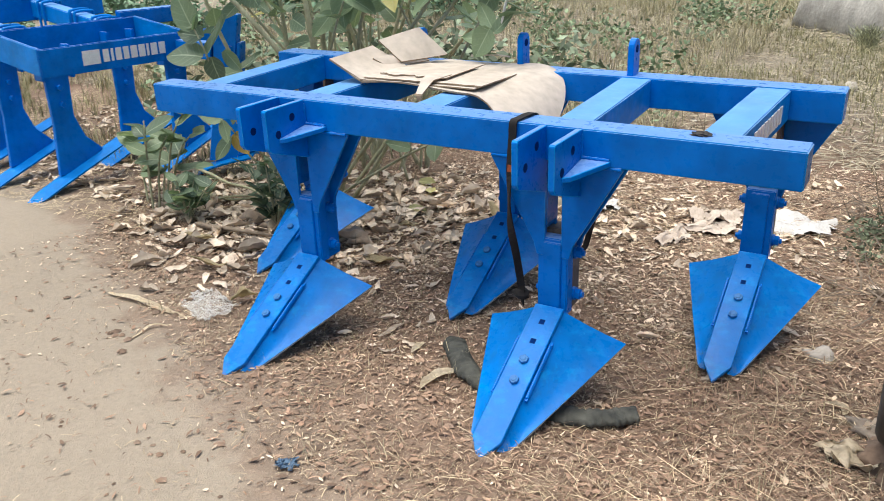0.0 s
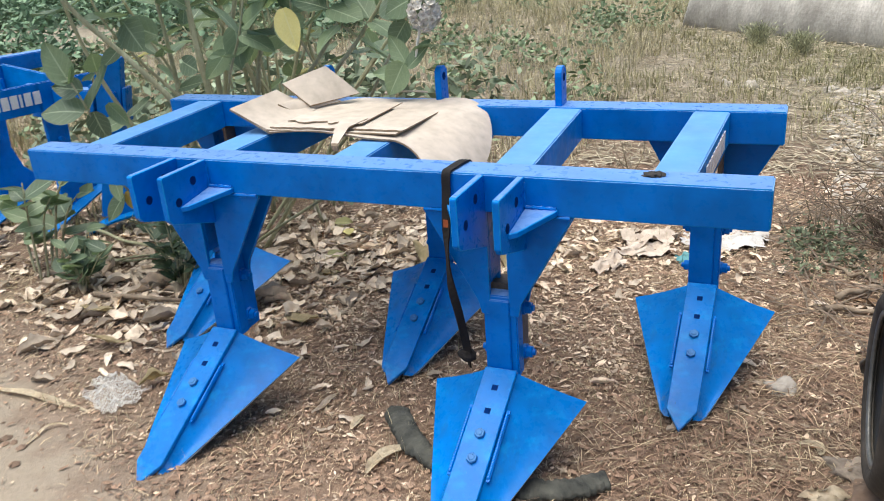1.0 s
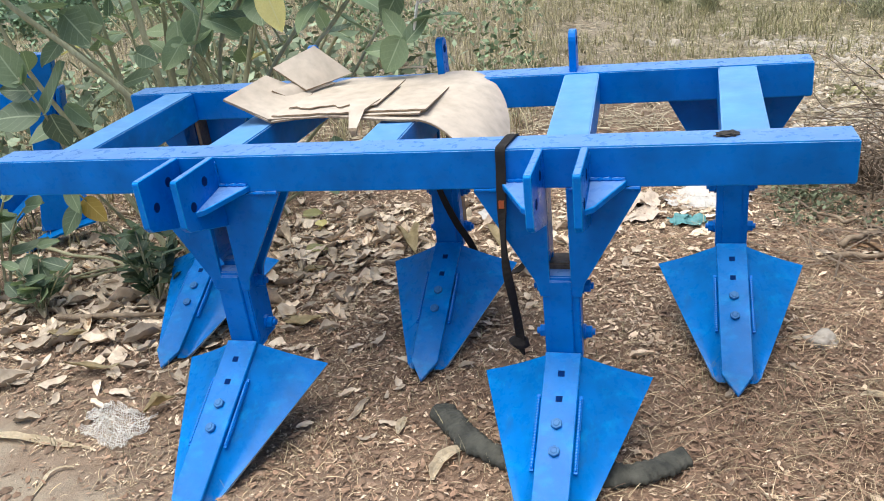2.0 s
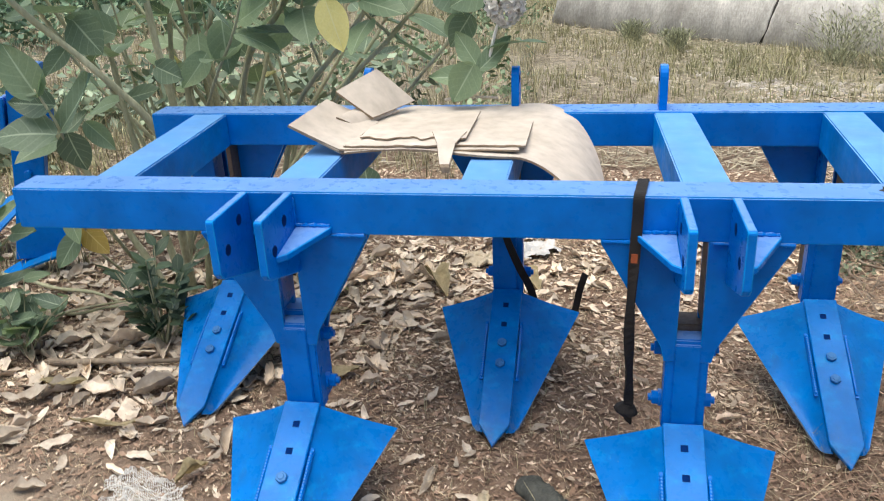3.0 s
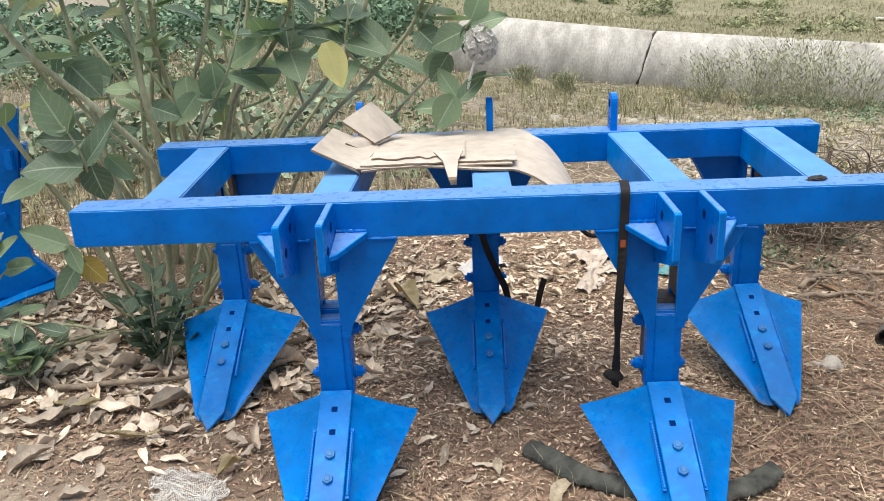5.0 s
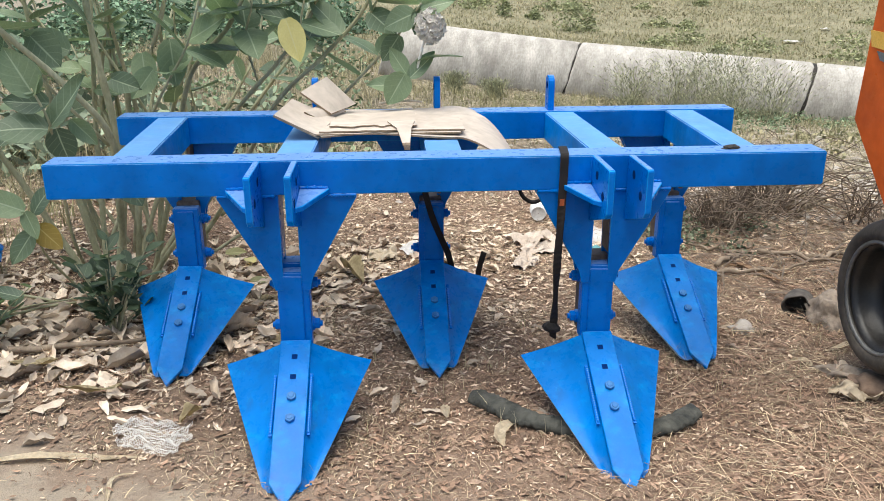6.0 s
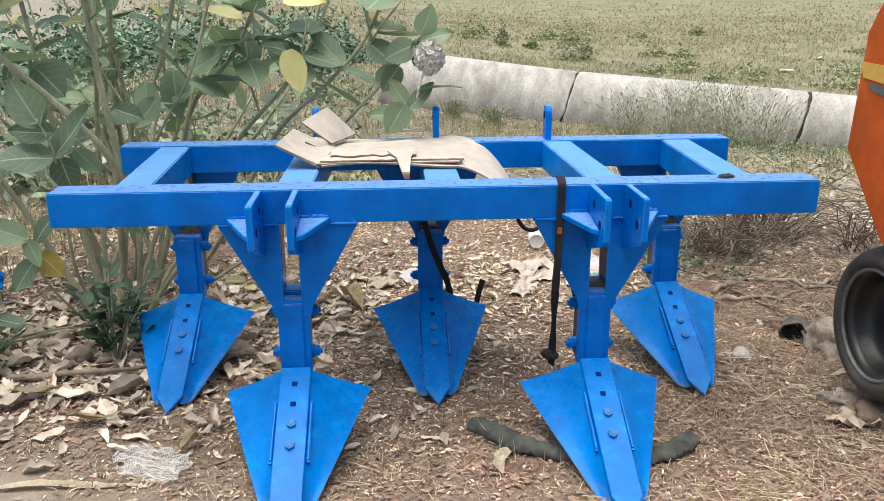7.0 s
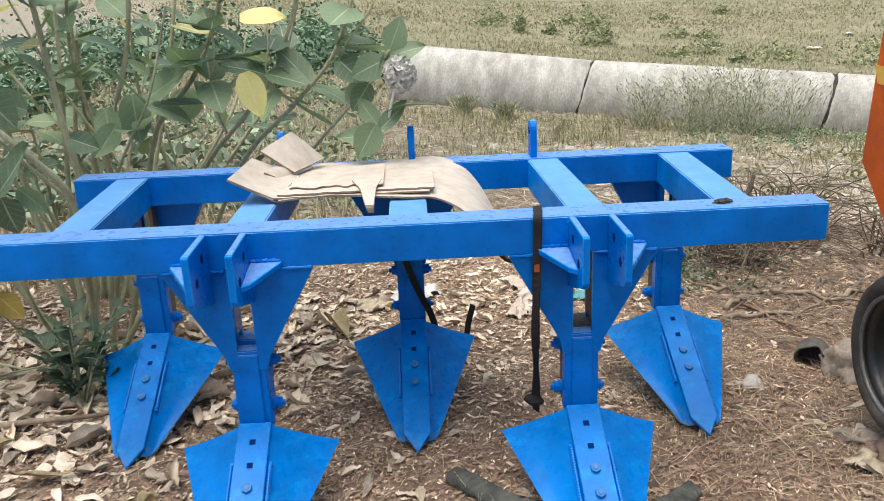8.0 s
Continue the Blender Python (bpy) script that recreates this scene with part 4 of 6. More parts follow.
# extra growth added above, out of view, arching over the frame to shade it
for tip, r1 in TIPS:
    line = spline([tip, tip + Vector((rng.uniform(-0.1, 0.25), -0.25, 0.28)), tip + Vector((rng.uniform(-0.1, 0.45), rng.uniform(-0.75, -0.45), rng.uniform(0.35, 0.5)))], 7)
    part("stem", tube(line, r1 * 0.8, 0.004, 7, 0.1, rng), BARK, shrub, smooth=True)
    for k in range(2, len(line), 2):
        d = (line[k] - line[k - 1]).normalized()
        for f in (0, math.pi):
            side = Matrix.Rotation(k * 1.5 + f, 3, d) @ d.orthogonal().normalized()
            add_leaf(shrub, line[k] + side * 0.005, d * 0.5 + side, rng.uniform(0.13, 0.19), LEAVES, rng)
# leaves that stand apart


def lone_leaf(base, way, length, kind, face):
    add_leaf(shrub, Vector(base), way, length, kind, rng, face)


lone_leaf((-0.085, 0.63, 0.885), (-0.5, 0.05, -0.85), 0.115, LEAVES_ROUND, (0.05, -1, 0.25))
lone_leaf((-0.07, 0.63, 0.87), (0.65, 0.05, 0.6), 0.115, LEAVES, (-0.3, -1, 0.5))
lone_leaf((-0.08, 0.64, 0.88), (-0.5, 0.1, 0.75), 0.10, LEAVES, (0.3, -1, 0.2))
lone_leaf((-0.09, 0.66, 0.85), (-1, 0.1, -0.1), 0.12, LEAVES, (0, -0.8, 0.7))
lone_leaf((-0.05, 0.64, 0.92), (0.95, -0.1, 0.22), 0.15, LEAVES, (0.1, 0.1, 1))
lone_leaf((-0.03, 0.64, 1.08), (0.9, -0.05, 0.25), 0.11, LEAVES, (0, -0.8, 0.6))
lone_leaf((-0.03, 0.66, 1.09), (-0.25, 0, -0.9), 0.09, LEAVES, (0.3, -1, 0.1))
lone_leaf((-0.05, 0.65, 1.07), (-0.8, 0, -0.35), 0.11, LEAVES, (0.1, -1, 0.3))
lone_leaf((-0.03, 0.64, 1.10), (0.4, -0.1, 0.9), 0.10, LEAVES, (0.3, -1, 0.1))
lone_leaf((-0.10, 0.70, 1.00), (-0.5, -0.1, -0.75), 0.10, LEAVES, (0.3, -1, 0.2))
lone_leaf((-0.17, 0.74, 0.94), (0.5, -0.1, 0.6), 0.09, LEAVES, (-0.2, -1, 0.3))
lone_leaf((-0.445, 0.56, 1.06), (0.3, -0.05, -1), 0.135, LEAVES_YELLOW, (0.2, -1, 0.1))
lone_leaf((-0.46, 0.66, 1.20), (1, 0, 0.02), 0.135, LEAVES_YELLOW, (0, -0.6, 1))
lone_leaf((-0.58, 0.86, 0.93), (-0.4, 0, 0.4), 0.12, LEAVES, (0.3, -1, 0.2))
lone_leaf((-1.10, 0.33, 0.775), (-1, -0.2, 0.06), 0.165, LEAVES, (0, -0.75, 0.9))
lone_leaf((-1.10, 0.35, 0.775), (0.60, 0.1, 0.72), 0.18, LEAVES, (-0.5, -0.8, 0.55))
lone_leaf((-1.09, 0.36, 0.77), (0.15, 0.15, -0.9), 0.11, LEAVES, (0.2, -1, 0.1))
lone_leaf((-1.06, 0.40, 0.79), (0.45, 0.2, -0.6), 0.10, LEAVES, (0.1, -1, 0.2))
lone_leaf((-1.09, 0.34, 0.845), (-1, 0.05, 0.03), 0.125, LEAVES, (0, -0.9, 0.55))
lone_leaf((-1.12, 0.32, 0.87), (-0.4, -0.1, 0.9), 0.145, LEAVES, (0.2, -1, 0.25))
lone_leaf((-1.12, 0.32, 0.87), (0.35, -0.1, 0.7), 0.065, LEAVES, (-0.8, -0.5, 0.2))
lone_leaf((-1.12, 0.32, 0.88), (-0.8, -0.1, 0.3), 0.055, LEAVES, (0.5, -0.8, 0.4))
lone_leaf((-1.32, 0.67, 0.395), (0.55, -0.05, -0.6), 0.11, LEAVES_ORANGE, (0.1, -1, 0.25))
lone_leaf((-1.33, 0.62, 0.46), (-0.8, -0.1, 0.35), 0.15, LEAVES, (0.2, -1, 0.5))
lone_leaf((-1.33, 0.62, 0.46), (0.3, -0.1, -0.8), 0.10, LEAVES, (0.3, -1, 0.2))
lone_leaf((-1.32, 0.66, 0.44), (0.5, 0.1, 0.75), 0.12, LEAVES, (-0.2, -0.8, 0.7))
lone_leaf((-1.33, 0.66, 0.38), (-0.5, -0.3, -0.75), 0.13, LEAVES, (0, -1, 0.5))
lone_leaf((-1.05, 0.75, 0.55), (0.5, -0.2, -0.8), 0.13, LEAVES, (0.2, -1, 0.2))
lone_leaf((-1.0, 0.98, 0.93), (0.15, -0.4, -0.9), 0.14, LEAVES, (0.1, -1, 0.1))
lone_leaf((-0.88, 0.9, 0.98), (0.1, -0.2, -0.95), 0.16, LEAVES, (0.3, -1, 0.1))
lone_leaf((-0.80, 0.85, 0.98), (0.8, -0.2, 0.45), 0.18, LEAVES, (-0.3, -0.8, 0.6))
lone_leaf((-0.66, 0.92, 0.95), (-0.9, 0, -0.2), 0.15, LEAVES, (0, -0.9, 0.5))
lone_leaf((-0.90, 0.98, 0.965), (-0.1, 0, -1), 0.14, LEAVES, (0.15, -1, 0.15))
lone_leaf((-0.42, 0.98, 0.42), (0.8, -0.2, 0.1), 0.13, LEAVES, (0, -0.8, 0.8))
lone_leaf((-0.5, 0.96, 0.38), (0.3, -0.6, -0.4), 0.11, LEAVES, (0, -0.8, 0.8))
lone_leaf((-0.62, 0.95, 0.34), (-0.6, -0.6, 0.3), 0.11, LEAVES, (0, -0.8, 0.8))
# flower head: pale five-lobed rims round dusky cups
def bloom(c, way, r):
    q = Matrix.Translation(c) @ way.to_track_quat("Z", "Y").to_matrix().to_4x4()
    rim, cup = bmesh.new(), bmesh.new()
    inner = [rim.verts.new(q @ Vector((0.52 * r * math.cos(k * math.pi / 5), 0.52 * r * math.sin(k * math.pi / 5), -0.25 * r))) for k in range(10)]
    outer = [rim.verts.new(q @ Vector(((1.3 if k % 2 else 1.0) * r * math.cos(k * math.pi / 5), (1.3 if k % 2 else 1.0) * r * math.sin(k * math.pi / 5), (0.35 if k % 2 else 0.05) * r))) for k in range(10)]
    for k in range(10):
        rim.faces.new((inner[k], outer[k], outer[(k + 1) % 10], inner[(k + 1) % 10]))
    bmesh.ops.solidify(rim, geom=rim.faces[:], thickness=0.12 * r)
    bmesh.ops.create_icosphere(cup, subdivisions=1, radius=0.6 * r, matrix=q @ Matrix.Translation((0, 0, -0.62 * r)))
    return rim, cup


rims, cups = [], []
for k in range(46):
    z = 1 - 2 * (k + 0.5) / 46
    d = Vector((math.sqrt(1 - z * z) * math.cos(2.4 * k), math.sqrt(1 - z * z) * math.sin(2.4 * k), z))
    d = (d + 0.12 * Vector((rng.gauss(0, 1), rng.gauss(0, 1), rng.gauss(0, 1)))).normalized()
    rim, cup = bloom(Vector((-0.005, 0.625, 1.03)) + Vector((d.x * 0.046, d.y * 0.040, d.z * 0.050)) * rng.uniform(0.85, 1.08), d, rng.uniform(0.010, 0.0145))
    rims.append(rim)
    cups.append(cup)
head = part("flower_head", merge(*rims, tube(spline([(-0.05, 0.64, 0.88), (-0.03, 0.63, 0.96), (-0.005, 0.625, 1.03)], 4), 0.005, 0.004, 6)), PETAL, shrub, "cluster of pale star-shaped flowers")
part("flower_cups", merge(*cups), MAUVE, head, "dusky mauve flower cups")

back_shrub = thing("milkweed_shrub", "thin-stemmed grey-green milkweed growing behind the taller shrub", "shrub", pose(-1.1, 1.5, ground_z(-1.1, 1.5)), "milkweed")
for k in range(12):
    foot = Vector((rng.uniform(-0.35, 0.25), rng.uniform(-0.15, 0.25), -0.02))
    tip = Vector((rng.uniform(-1.0, 0.5), rng.uniform(-0.5, 0.6), rng.uniform(0.95, 1.6)))
    line = spline([foot, foot.lerp(tip, 0.35) + Vector((rng.uniform(-0.08, 0.08), 0, 0.08)), foot.lerp(tip, 0.7) + Vector((rng.uniform(-0.06, 0.06), 0, 0.03)), tip], 8)
    part("stem", tube(line, rng.uniform(0.008, 0.015), 0.004, 7, 0.1, rng), BARK, back_shrub, smooth=True)
    turn = rng.uniform(0, 3)
    for i in range(int(len(line) * rng.uniform(0.45, 0.65)), len(line), 4):
        d = (line[min(i + 1, len(line) - 1)] - line[i - 1]).normalized()
        turn += math.pi / 2 + rng.uniform(-0.3, 0.3)
        for f in (0, math.pi):
            side = Matrix.Rotation(turn + f, 3, d) @ d.orthogonal().normalized()
            add_leaf(back_shrub, line[i] + side * 0.005, d * rng.uniform(0.2, 0.9) + side + Vector((0, 0, rng.uniform(-0.5, 0.1))), rng.uniform(0.09, 0.15), LEAVES_YELLOW if rng.random() < 0.03 else LEAVES, rng)

# finer twigs of the shrub behind, leafy from low down
twigs = random.Random(77)
for k in range(8):
    foot = Vector((twigs.uniform(-0.55, 0.1), twigs.uniform(-0.25, 0.35), -0.02))
    tip = foot + Vector((twigs.uniform(-0.55, 0.3), twigs.uniform(-0.3, 0.3), twigs.uniform(0.85, 1.5)))
    line = spline([foot, foot.lerp(tip, 0.4) + Vector((twigs.uniform(-0.09, 0.09), 0, 0.05)), foot.lerp(tip, 0.75) + Vector((twigs.uniform(-0.05, 0.05), 0, 0.02)), tip], 8)
    part("stem", tube(line, twigs.uniform(0.006, 0.010), 0.003, 7, 0.1, twigs), BARK, back_shrub, smooth=True)
    turn = twigs.uniform(0, 3)
    for i in range(int(len(line) * twigs.uniform(0.3, 0.5)), len(line), 3):
        d = (line[min(i + 1, len(line) - 1)] - line[i - 1]).normalized()
        turn += math.pi / 2 + twigs.uniform(-0.3, 0.3)
        for f in (0, math.pi):
            if twigs.random() < 0.2:
                continue
            side = Matrix.Rotation(turn + f, 3, d) @ d.orthogonal().normalized()
            add_leaf(back_shrub, line[i] + side * 0.004, d * twigs.uniform(0.2, 0.9) + side + Vector((0, 0, twigs.uniform(-0.5, 0.1))), twigs.uniform(0.07, 0.13), LEAVES_YELLOW if twigs.random() < 0.05 else LEAVES, twigs)
lone_leaf((-1.40, 0.70, 1.20), (0.95, -0.1, 0.25), 0.19, LEAVES_YELLOW, (0.1, -0.9, 0.6))
lone_leaf((-1.30, 0.80, 1.00), (0.6, -0.2, -0.6), 0.14, LEAVES, (0.2, -1, 0.3))
lone_leaf((-1.20, 0.85, 0.95), (-0.7, -0.2, 0.3), 0.15, LEAVES, (0.1, -0.9, 0.5))
lone_leaf((-1.06, 0.80, 0.86), (0.7, -0.3, -0.2), 0.13, LEAVES, (0.1, -1, 0.4))
lone_leaf((-0.95, 0.92, 0.88), (-0.5, -0.3, -0.7), 0.13, LEAVES, (0.2, -1, 0.3))

foot_weed = thing("weed", "small broad-leaved green weed among dry leaves", "weed", pose(-1.50, 0.52, ground_z(-1.50, 0.52)))
for k in range(9):
    a, r = k * 2.4, twigs.uniform(0.05, 0.2)
    tip = Vector((r * math.cos(a), r * math.sin(a) * 0.7, twigs.uniform(0.06, 0.22)))
    part("stem", tube(spline([(0, 0, -0.01), tip * 0.5 + Vector((0, 0, 0.02)), tip], 4), 0.003, 0.002, 6), BARK, foot_weed)
    for j in range(4):
        b = a + j * 1.6
        add_leaf(foot_weed, tip * (0.55 + 0.15 * j), (math.cos(b), math.sin(b), twigs.uniform(0.1, 0.8)), twigs.uniform(0.06, 0.10), LEAVES, twigs)

seedling = thing("seedling", "bushy dark green weed growing among dry leaves", "weed", pose(-1.09, 0.62, ground_z(-1.09, 0.62)))
for k in range(18):
    a, r = k * 2.4, rng.uniform(0.04, 0.15)
    tip = Vector((r * math.cos(a), r * math.sin(a), rng.uniform(0.08, 0.34)))
    part("stem", tube(spline([(0, 0, -0.01), tip * 0.5 + Vector((0, 0, 0.02)), tip], 4), 0.004, 0.002, 6), BARK, seedling)
    for j in range(6):
        b = a + j * 1.4
        add_leaf(seedling, tip * (0.5 + 0.1 * j), (math.cos(b), math.sin(b), rng.uniform(0.1, 1.1)), rng.uniform(0.045, 0.085), LEAVES_DARK, rng)
low_weed = thing("milkweed_shrub", "low milkweed shoots with broad leaves at the shrub's foot", "shrub", pose(-1.78, 0.56, ground_z(-1.78, 0.56)), "milkweed")
for k in range(7):
    a = k * 2.4
    tip = Vector((rng.uniform(-0.22, 0.25), rng.uniform(-0.12, 0.2), rng.uniform(0.3, 0.58)))
    line = spline([(tip.x * 0.3, tip.y * 0.3, -0.02), tip * 0.6 + Vector((0, 0, 0.03)), tip], 6)
    part("stem", tube(line, 0.006, 0.003, 6), BARK, low_weed, smooth=True)
    for j in range(4):
        b = a + j * 1.7
        add_leaf(low_weed, line[4 + 2 * j], (math.cos(b), math.sin(b), rng.uniform(0.0, 0.6)), rng.uniform(0.09, 0.15), LEAVES, rng, (rng.uniform(-0.3, 0.3), -0.6, 0.8))


# ---- scattered cover: each is one object of many small pieces ----
def strew(name, label, category, mat, count, place, shape, seed, smooth=False):
    """count pieces; place(rng) gives x, y or None, shape(rng) gives points and faces round the origin, z up."""
    rng = random.Random(seed)
    verts, faces = [], []
    for _ in range(count):
        spot = place(rng)
        if spot is None:
            continue
        x, y = spot
        z = ground_z(x, y)
        pts, fs = shape(rng)
        n = len(verts)
        verts.extend((x + p[0], y + p[1], z + p[2]) for p in pts)
        faces.extend(tuple(n + k for k in f) for f in fs)
    me = bpy.data.meshes.new(name)
    me.from_pydata(verts, [], faces)
    me.materials.append(mat)
    me.polygons.foreach_set("use_smooth", [smooth] * len(faces))
    return tagged(new(name, me), label, category, kind="stuff")


def straw(lo, hi, width, lift=0.012):
    def shape(rng):
        a, L, bend = rng.uniform(0, 2 * math.pi), rng.uniform(lo, hi), rng.uniform(-0.28, 0.28)
        w = width * rng.uniform(0.6, 1.5)
        pts, fs = [], []
        x = y = 0.0
        z0, z1 = rng.uniform(0.001, lift), rng.uniform(0.001, lift)
        for k in range(4):
            d = a + bend * k / 3
            z = z0 + (z1 - z0) * k / 3 + 0.003 * math.sin(k * 1.05)
            nx, ny = -math.sin(d) * w, math.cos(d) * w
            pts += [(x + nx, y + ny, z), (x - nx, y - ny, z + w * 0.7)]
            x, y = x + math.cos(d) * L / 3, y + math.sin(d) * L / 3
            if k:
                fs.append((2 * k - 2, 2 * k, 2 * k + 1, 2 * k - 1))
        return pts, fs
    return shape


def dry_leaf(lo, hi):
    """A dead leaf: folded along its rib, rolled at the edges, twisted and curled up at the tips."""
    def shape(rng):
        L = rng.uniform(lo, hi)
        W, curl, roll, a = L * rng.uniform(0.16, 0.30), rng.uniform(-0.5, 0.9), rng.uniform(-0.5, 1.5), rng.uniform(0, 2 * math.pi)
        fold, twist, lean, wave = rng.uniform(-0.1, 0.5), rng.uniform(-0.9, 0.9), rng.uniform(-0.35, 0.35), rng.uniform(0, 6)
        z0, side = rng.uniform(0.002, 0.010 + L * 0.10), rng.uniform(-0.3, 0.3)
        pts, fs = [], []
        for i in range(8):
            u = i / 7
            w = W * math.sin(math.pi * (0.03 + 0.95 * u) ** 0.85) ** 0.8 * rng.uniform(0.6, 1.15)
            for v in (-1, -0.5, 0, 0.5, 1):
                x, y = (u - 0.5) * L, v * w * (1 - 0.22 * abs(roll) * v * v) + side * L * (u - 0.5) ** 2
                z = roll * w * v * v * 0.75 + fold * w * abs(v) + curl * L * (u - 0.5) ** 2 + twist * (u - 0.5) * v * w + 0.22 * w * math.sin(11 * u + wave + 3 * v) + lean * y + 0.4 * lean * x + rng.uniform(-0.03, 0.03) * L
                pts.append((x * math.cos(a) - y * math.sin(a), x * math.sin(a) + y * math.cos(a), max(0.001, z + z0)))
        for i in range(7):
            for j in range(4):
                fs.append((i * 5 + j, (i + 1) * 5 + j, (i + 1) * 5 + j + 1, i * 5 + j + 1))
        return pts, fs
    return shape


def crumb(lo, hi):
    def shape(rng):
        r = rng.uniform(lo, hi)
        pts = [(r * rng.uniform(0.6, 1.2) * x, r * rng.uniform(0.6, 1.2) * y, r * rng.uniform(0.5, 0.9) * z) for x, y, z in ((1, 0, 0.3), (0.3, 0.95, 0.3), (-0.8, 0.6, 0.3), (-0.8, -0.6, 0.3), (0.3, -0.95, 0.3), (0, 0, 1.0))]
        return pts, [(0, 1, 5), (1, 2, 5), (2, 3, 5), (3, 4, 5), (4, 0, 5), (0, 4, 3, 2, 1)]
    return shape


def blade(lo, hi, width):
    def shape(rng):
        pts, fs = [], []
        for _ in range(rng.randint(3, 6)):
            a, h, lean = rng.uniform(0, 2 * math.pi), rng.uniform(lo, hi), rng.uniform(0.1, 0.9)
            w, ox, oy = width * rng.uniform(0.6, 1.4), rng.uniform(-0.03, 0.03), rng.uniform(-0.03, 0.03)
            n = len(pts)
            nx, ny = -math.sin(a) * w, math.cos(a) * w
            for k, u in enumerate((0, 0.5, 1)):
                r, z = h * lean * u * u, h * u * (1 - 0.3 * lean * u)
                q = 1 - 0.8 * u
                pts += [(ox + math.cos(a) * r + nx * q, oy + math.sin(a) * r + ny * q, z), (ox + math.cos(a) * r - nx * q, oy + math.sin(a) * r - ny * q, z)]
            fs += [(n, n + 1, n + 3, n + 2), (n + 2, n + 3, n + 5, n + 4)]
        return pts, fs
    return shape


def dusty(x, y):
    """Where the open trodden dust lies."""
    return smoothstep(0.42, -0.12, 0.52 * x + y + 0.745 + 0.35 * noise.noise((x * 5, y * 5, 1.0)) - 0.02)


def within(x0, x1, y0, y1, chance=None):
    def place(rng):
        x, y = rng.uniform(x0, x1), rng.uniform(y0, y1)
        p = 1 - 0.93 * dusty(x, y)
        if chance:
            p *= chance(x, y)
        return (x, y) if rng.random() < p else None
    return place


def near_shrub(x, y):
    return math.exp(-(((x + 1.12) / 0.66) ** 2 + ((y - 0.75) / 0.55) ** 2)) + 0.5 * math.exp(-(((x + 0.35) / 0.6) ** 2 + ((y - 1.25) / 0.45) ** 2)) + 0.18 * math.exp(-(((x - 0.55) / 0.7) ** 2 + ((y - 1.5) / 0.35) ** 2)) + 0.02


def strawy(x, y):
    return 0.55 + 0.25 * smoothstep(-0.4, 0.8, x + 0.5 * noise.noise((x * 1.5, y * 1.5, 7.0)))


def grassy(x, y):
    return smoothstep(-0.9, 1.3, x + 0.4 * y - 3.2 + 1.3 * noise.noise((x * 0.9, y * 0.9, 4.0)))


def flake(lo, hi):
    def shape(rng):
        r, a, t1, t2 = rng.uniform(lo, hi), rng.uniform(0, 6.28), rng.uniform(-0.5, 0.5), rng.uniform(-0.5, 0.9)
        w = r * rng.uniform(0.12, 0.45)
        pts = []
        for u, v in ((-1, 0), (-0.3, 1), (-0.3, -1), (0.4, 0.8), (0.4, -0.9), (1, 0.1)):
            x, y = u * r, v * w
            pts.append((x * math.cos(a) - y * math.sin(a), x * math.sin(a) + y * math.cos(a), 0.003 + 0.5 * r * abs(t1) + t1 * x * 0.5 + t2 * w * v * v * 0.5 + rng.uniform(0, 0.004)))
        return pts, [(0, 2, 1), (1, 2, 4, 3), (3, 4, 5)]
    return shape


STRAW = surface("dry_straw", (0.38, 0.295, 0.18), (0.66, 0.54, 0.365), 3, 60, 0.85, 0.1, 0.001, vary=0.5)
STRAW_DARK = surface("brown_straw", (0.22, 0.135, 0.09), (0.39, 0.27, 0.185), 3, 60, 0.9, 0.1, 0.001, vary=0.5)
DEAD_LEAF = surface("dead_leaf", (0.52, 0.41, 0.305), (0.85, 0.74, 0.60), 30, 120, 0.85, 0.4, 0.003, vary=0.4)
TAN_LEAF = surface("yellow_tan_leaf", (0.46, 0.38, 0.22), (0.66, 0.56, 0.36), 22, 100, 0.85, 0.4, 0.003, vary=0.2)
RED_LEAF = surface("red_brown_leaf", (0.25, 0.15, 0.10), (0.43, 0.29, 0.20), 18, 120, 0.85, 0.4, 0.003, vary=0.4)
CHIP = surface("pale_leaf_crumb", (0.47, 0.35, 0.24), (0.80, 0.655, 0.50), 10, 90, 0.9, 0.2, 0.001, vary=0.5)
CLOD = surface("earth_crumb", (0.19, 0.125, 0.086), (0.37, 0.265, 0.19), 10, 90, 0.95, 0.2, 0.001, vary=0.4)
BROWN_STONE = surface("brown_field_stone", (0.19, 0.15, 0.115), (0.42, 0.355, 0.285), 16, 90, 0.9, 0.5, 0.005)
RUBBLE = surface("chalky_rubble", (0.30, 0.265, 0.215), (0.58, 0.535, 0.46), 9, 70, 0.9, 0.5, 0.006, vary=0.2)
PALE_STONE = surface("pale_stone", (0.36, 0.32, 0.27), (0.56, 0.52, 0.46), 8, 60, 0.9, 0.4, 0.004, vary=0.25)
def grass_material(name, *stops):
    """Blades whose colour drifts from patch to patch and varies from blade to blade."""
    m, t, b = material(name, 0.8)
    w = coords(t)
    col = ramp(t, mix(t, 0.35, noise_of(t, w, 0.55, 4, 0.6), noise_of(t, w, 3.5, 3)), *stops)
    g = t.nodes.new("ShaderNodeNewGeometry")
    col = mix(t, 1.0, col, ramp(t, g.outputs["Random Per Island"], (0.0, (0.55, 0.55, 0.55)), (1.0, (1.45, 1.4, 1.35))), "MULTIPLY")
    t.links.new(col, b.inputs["Base Color"])
    return m


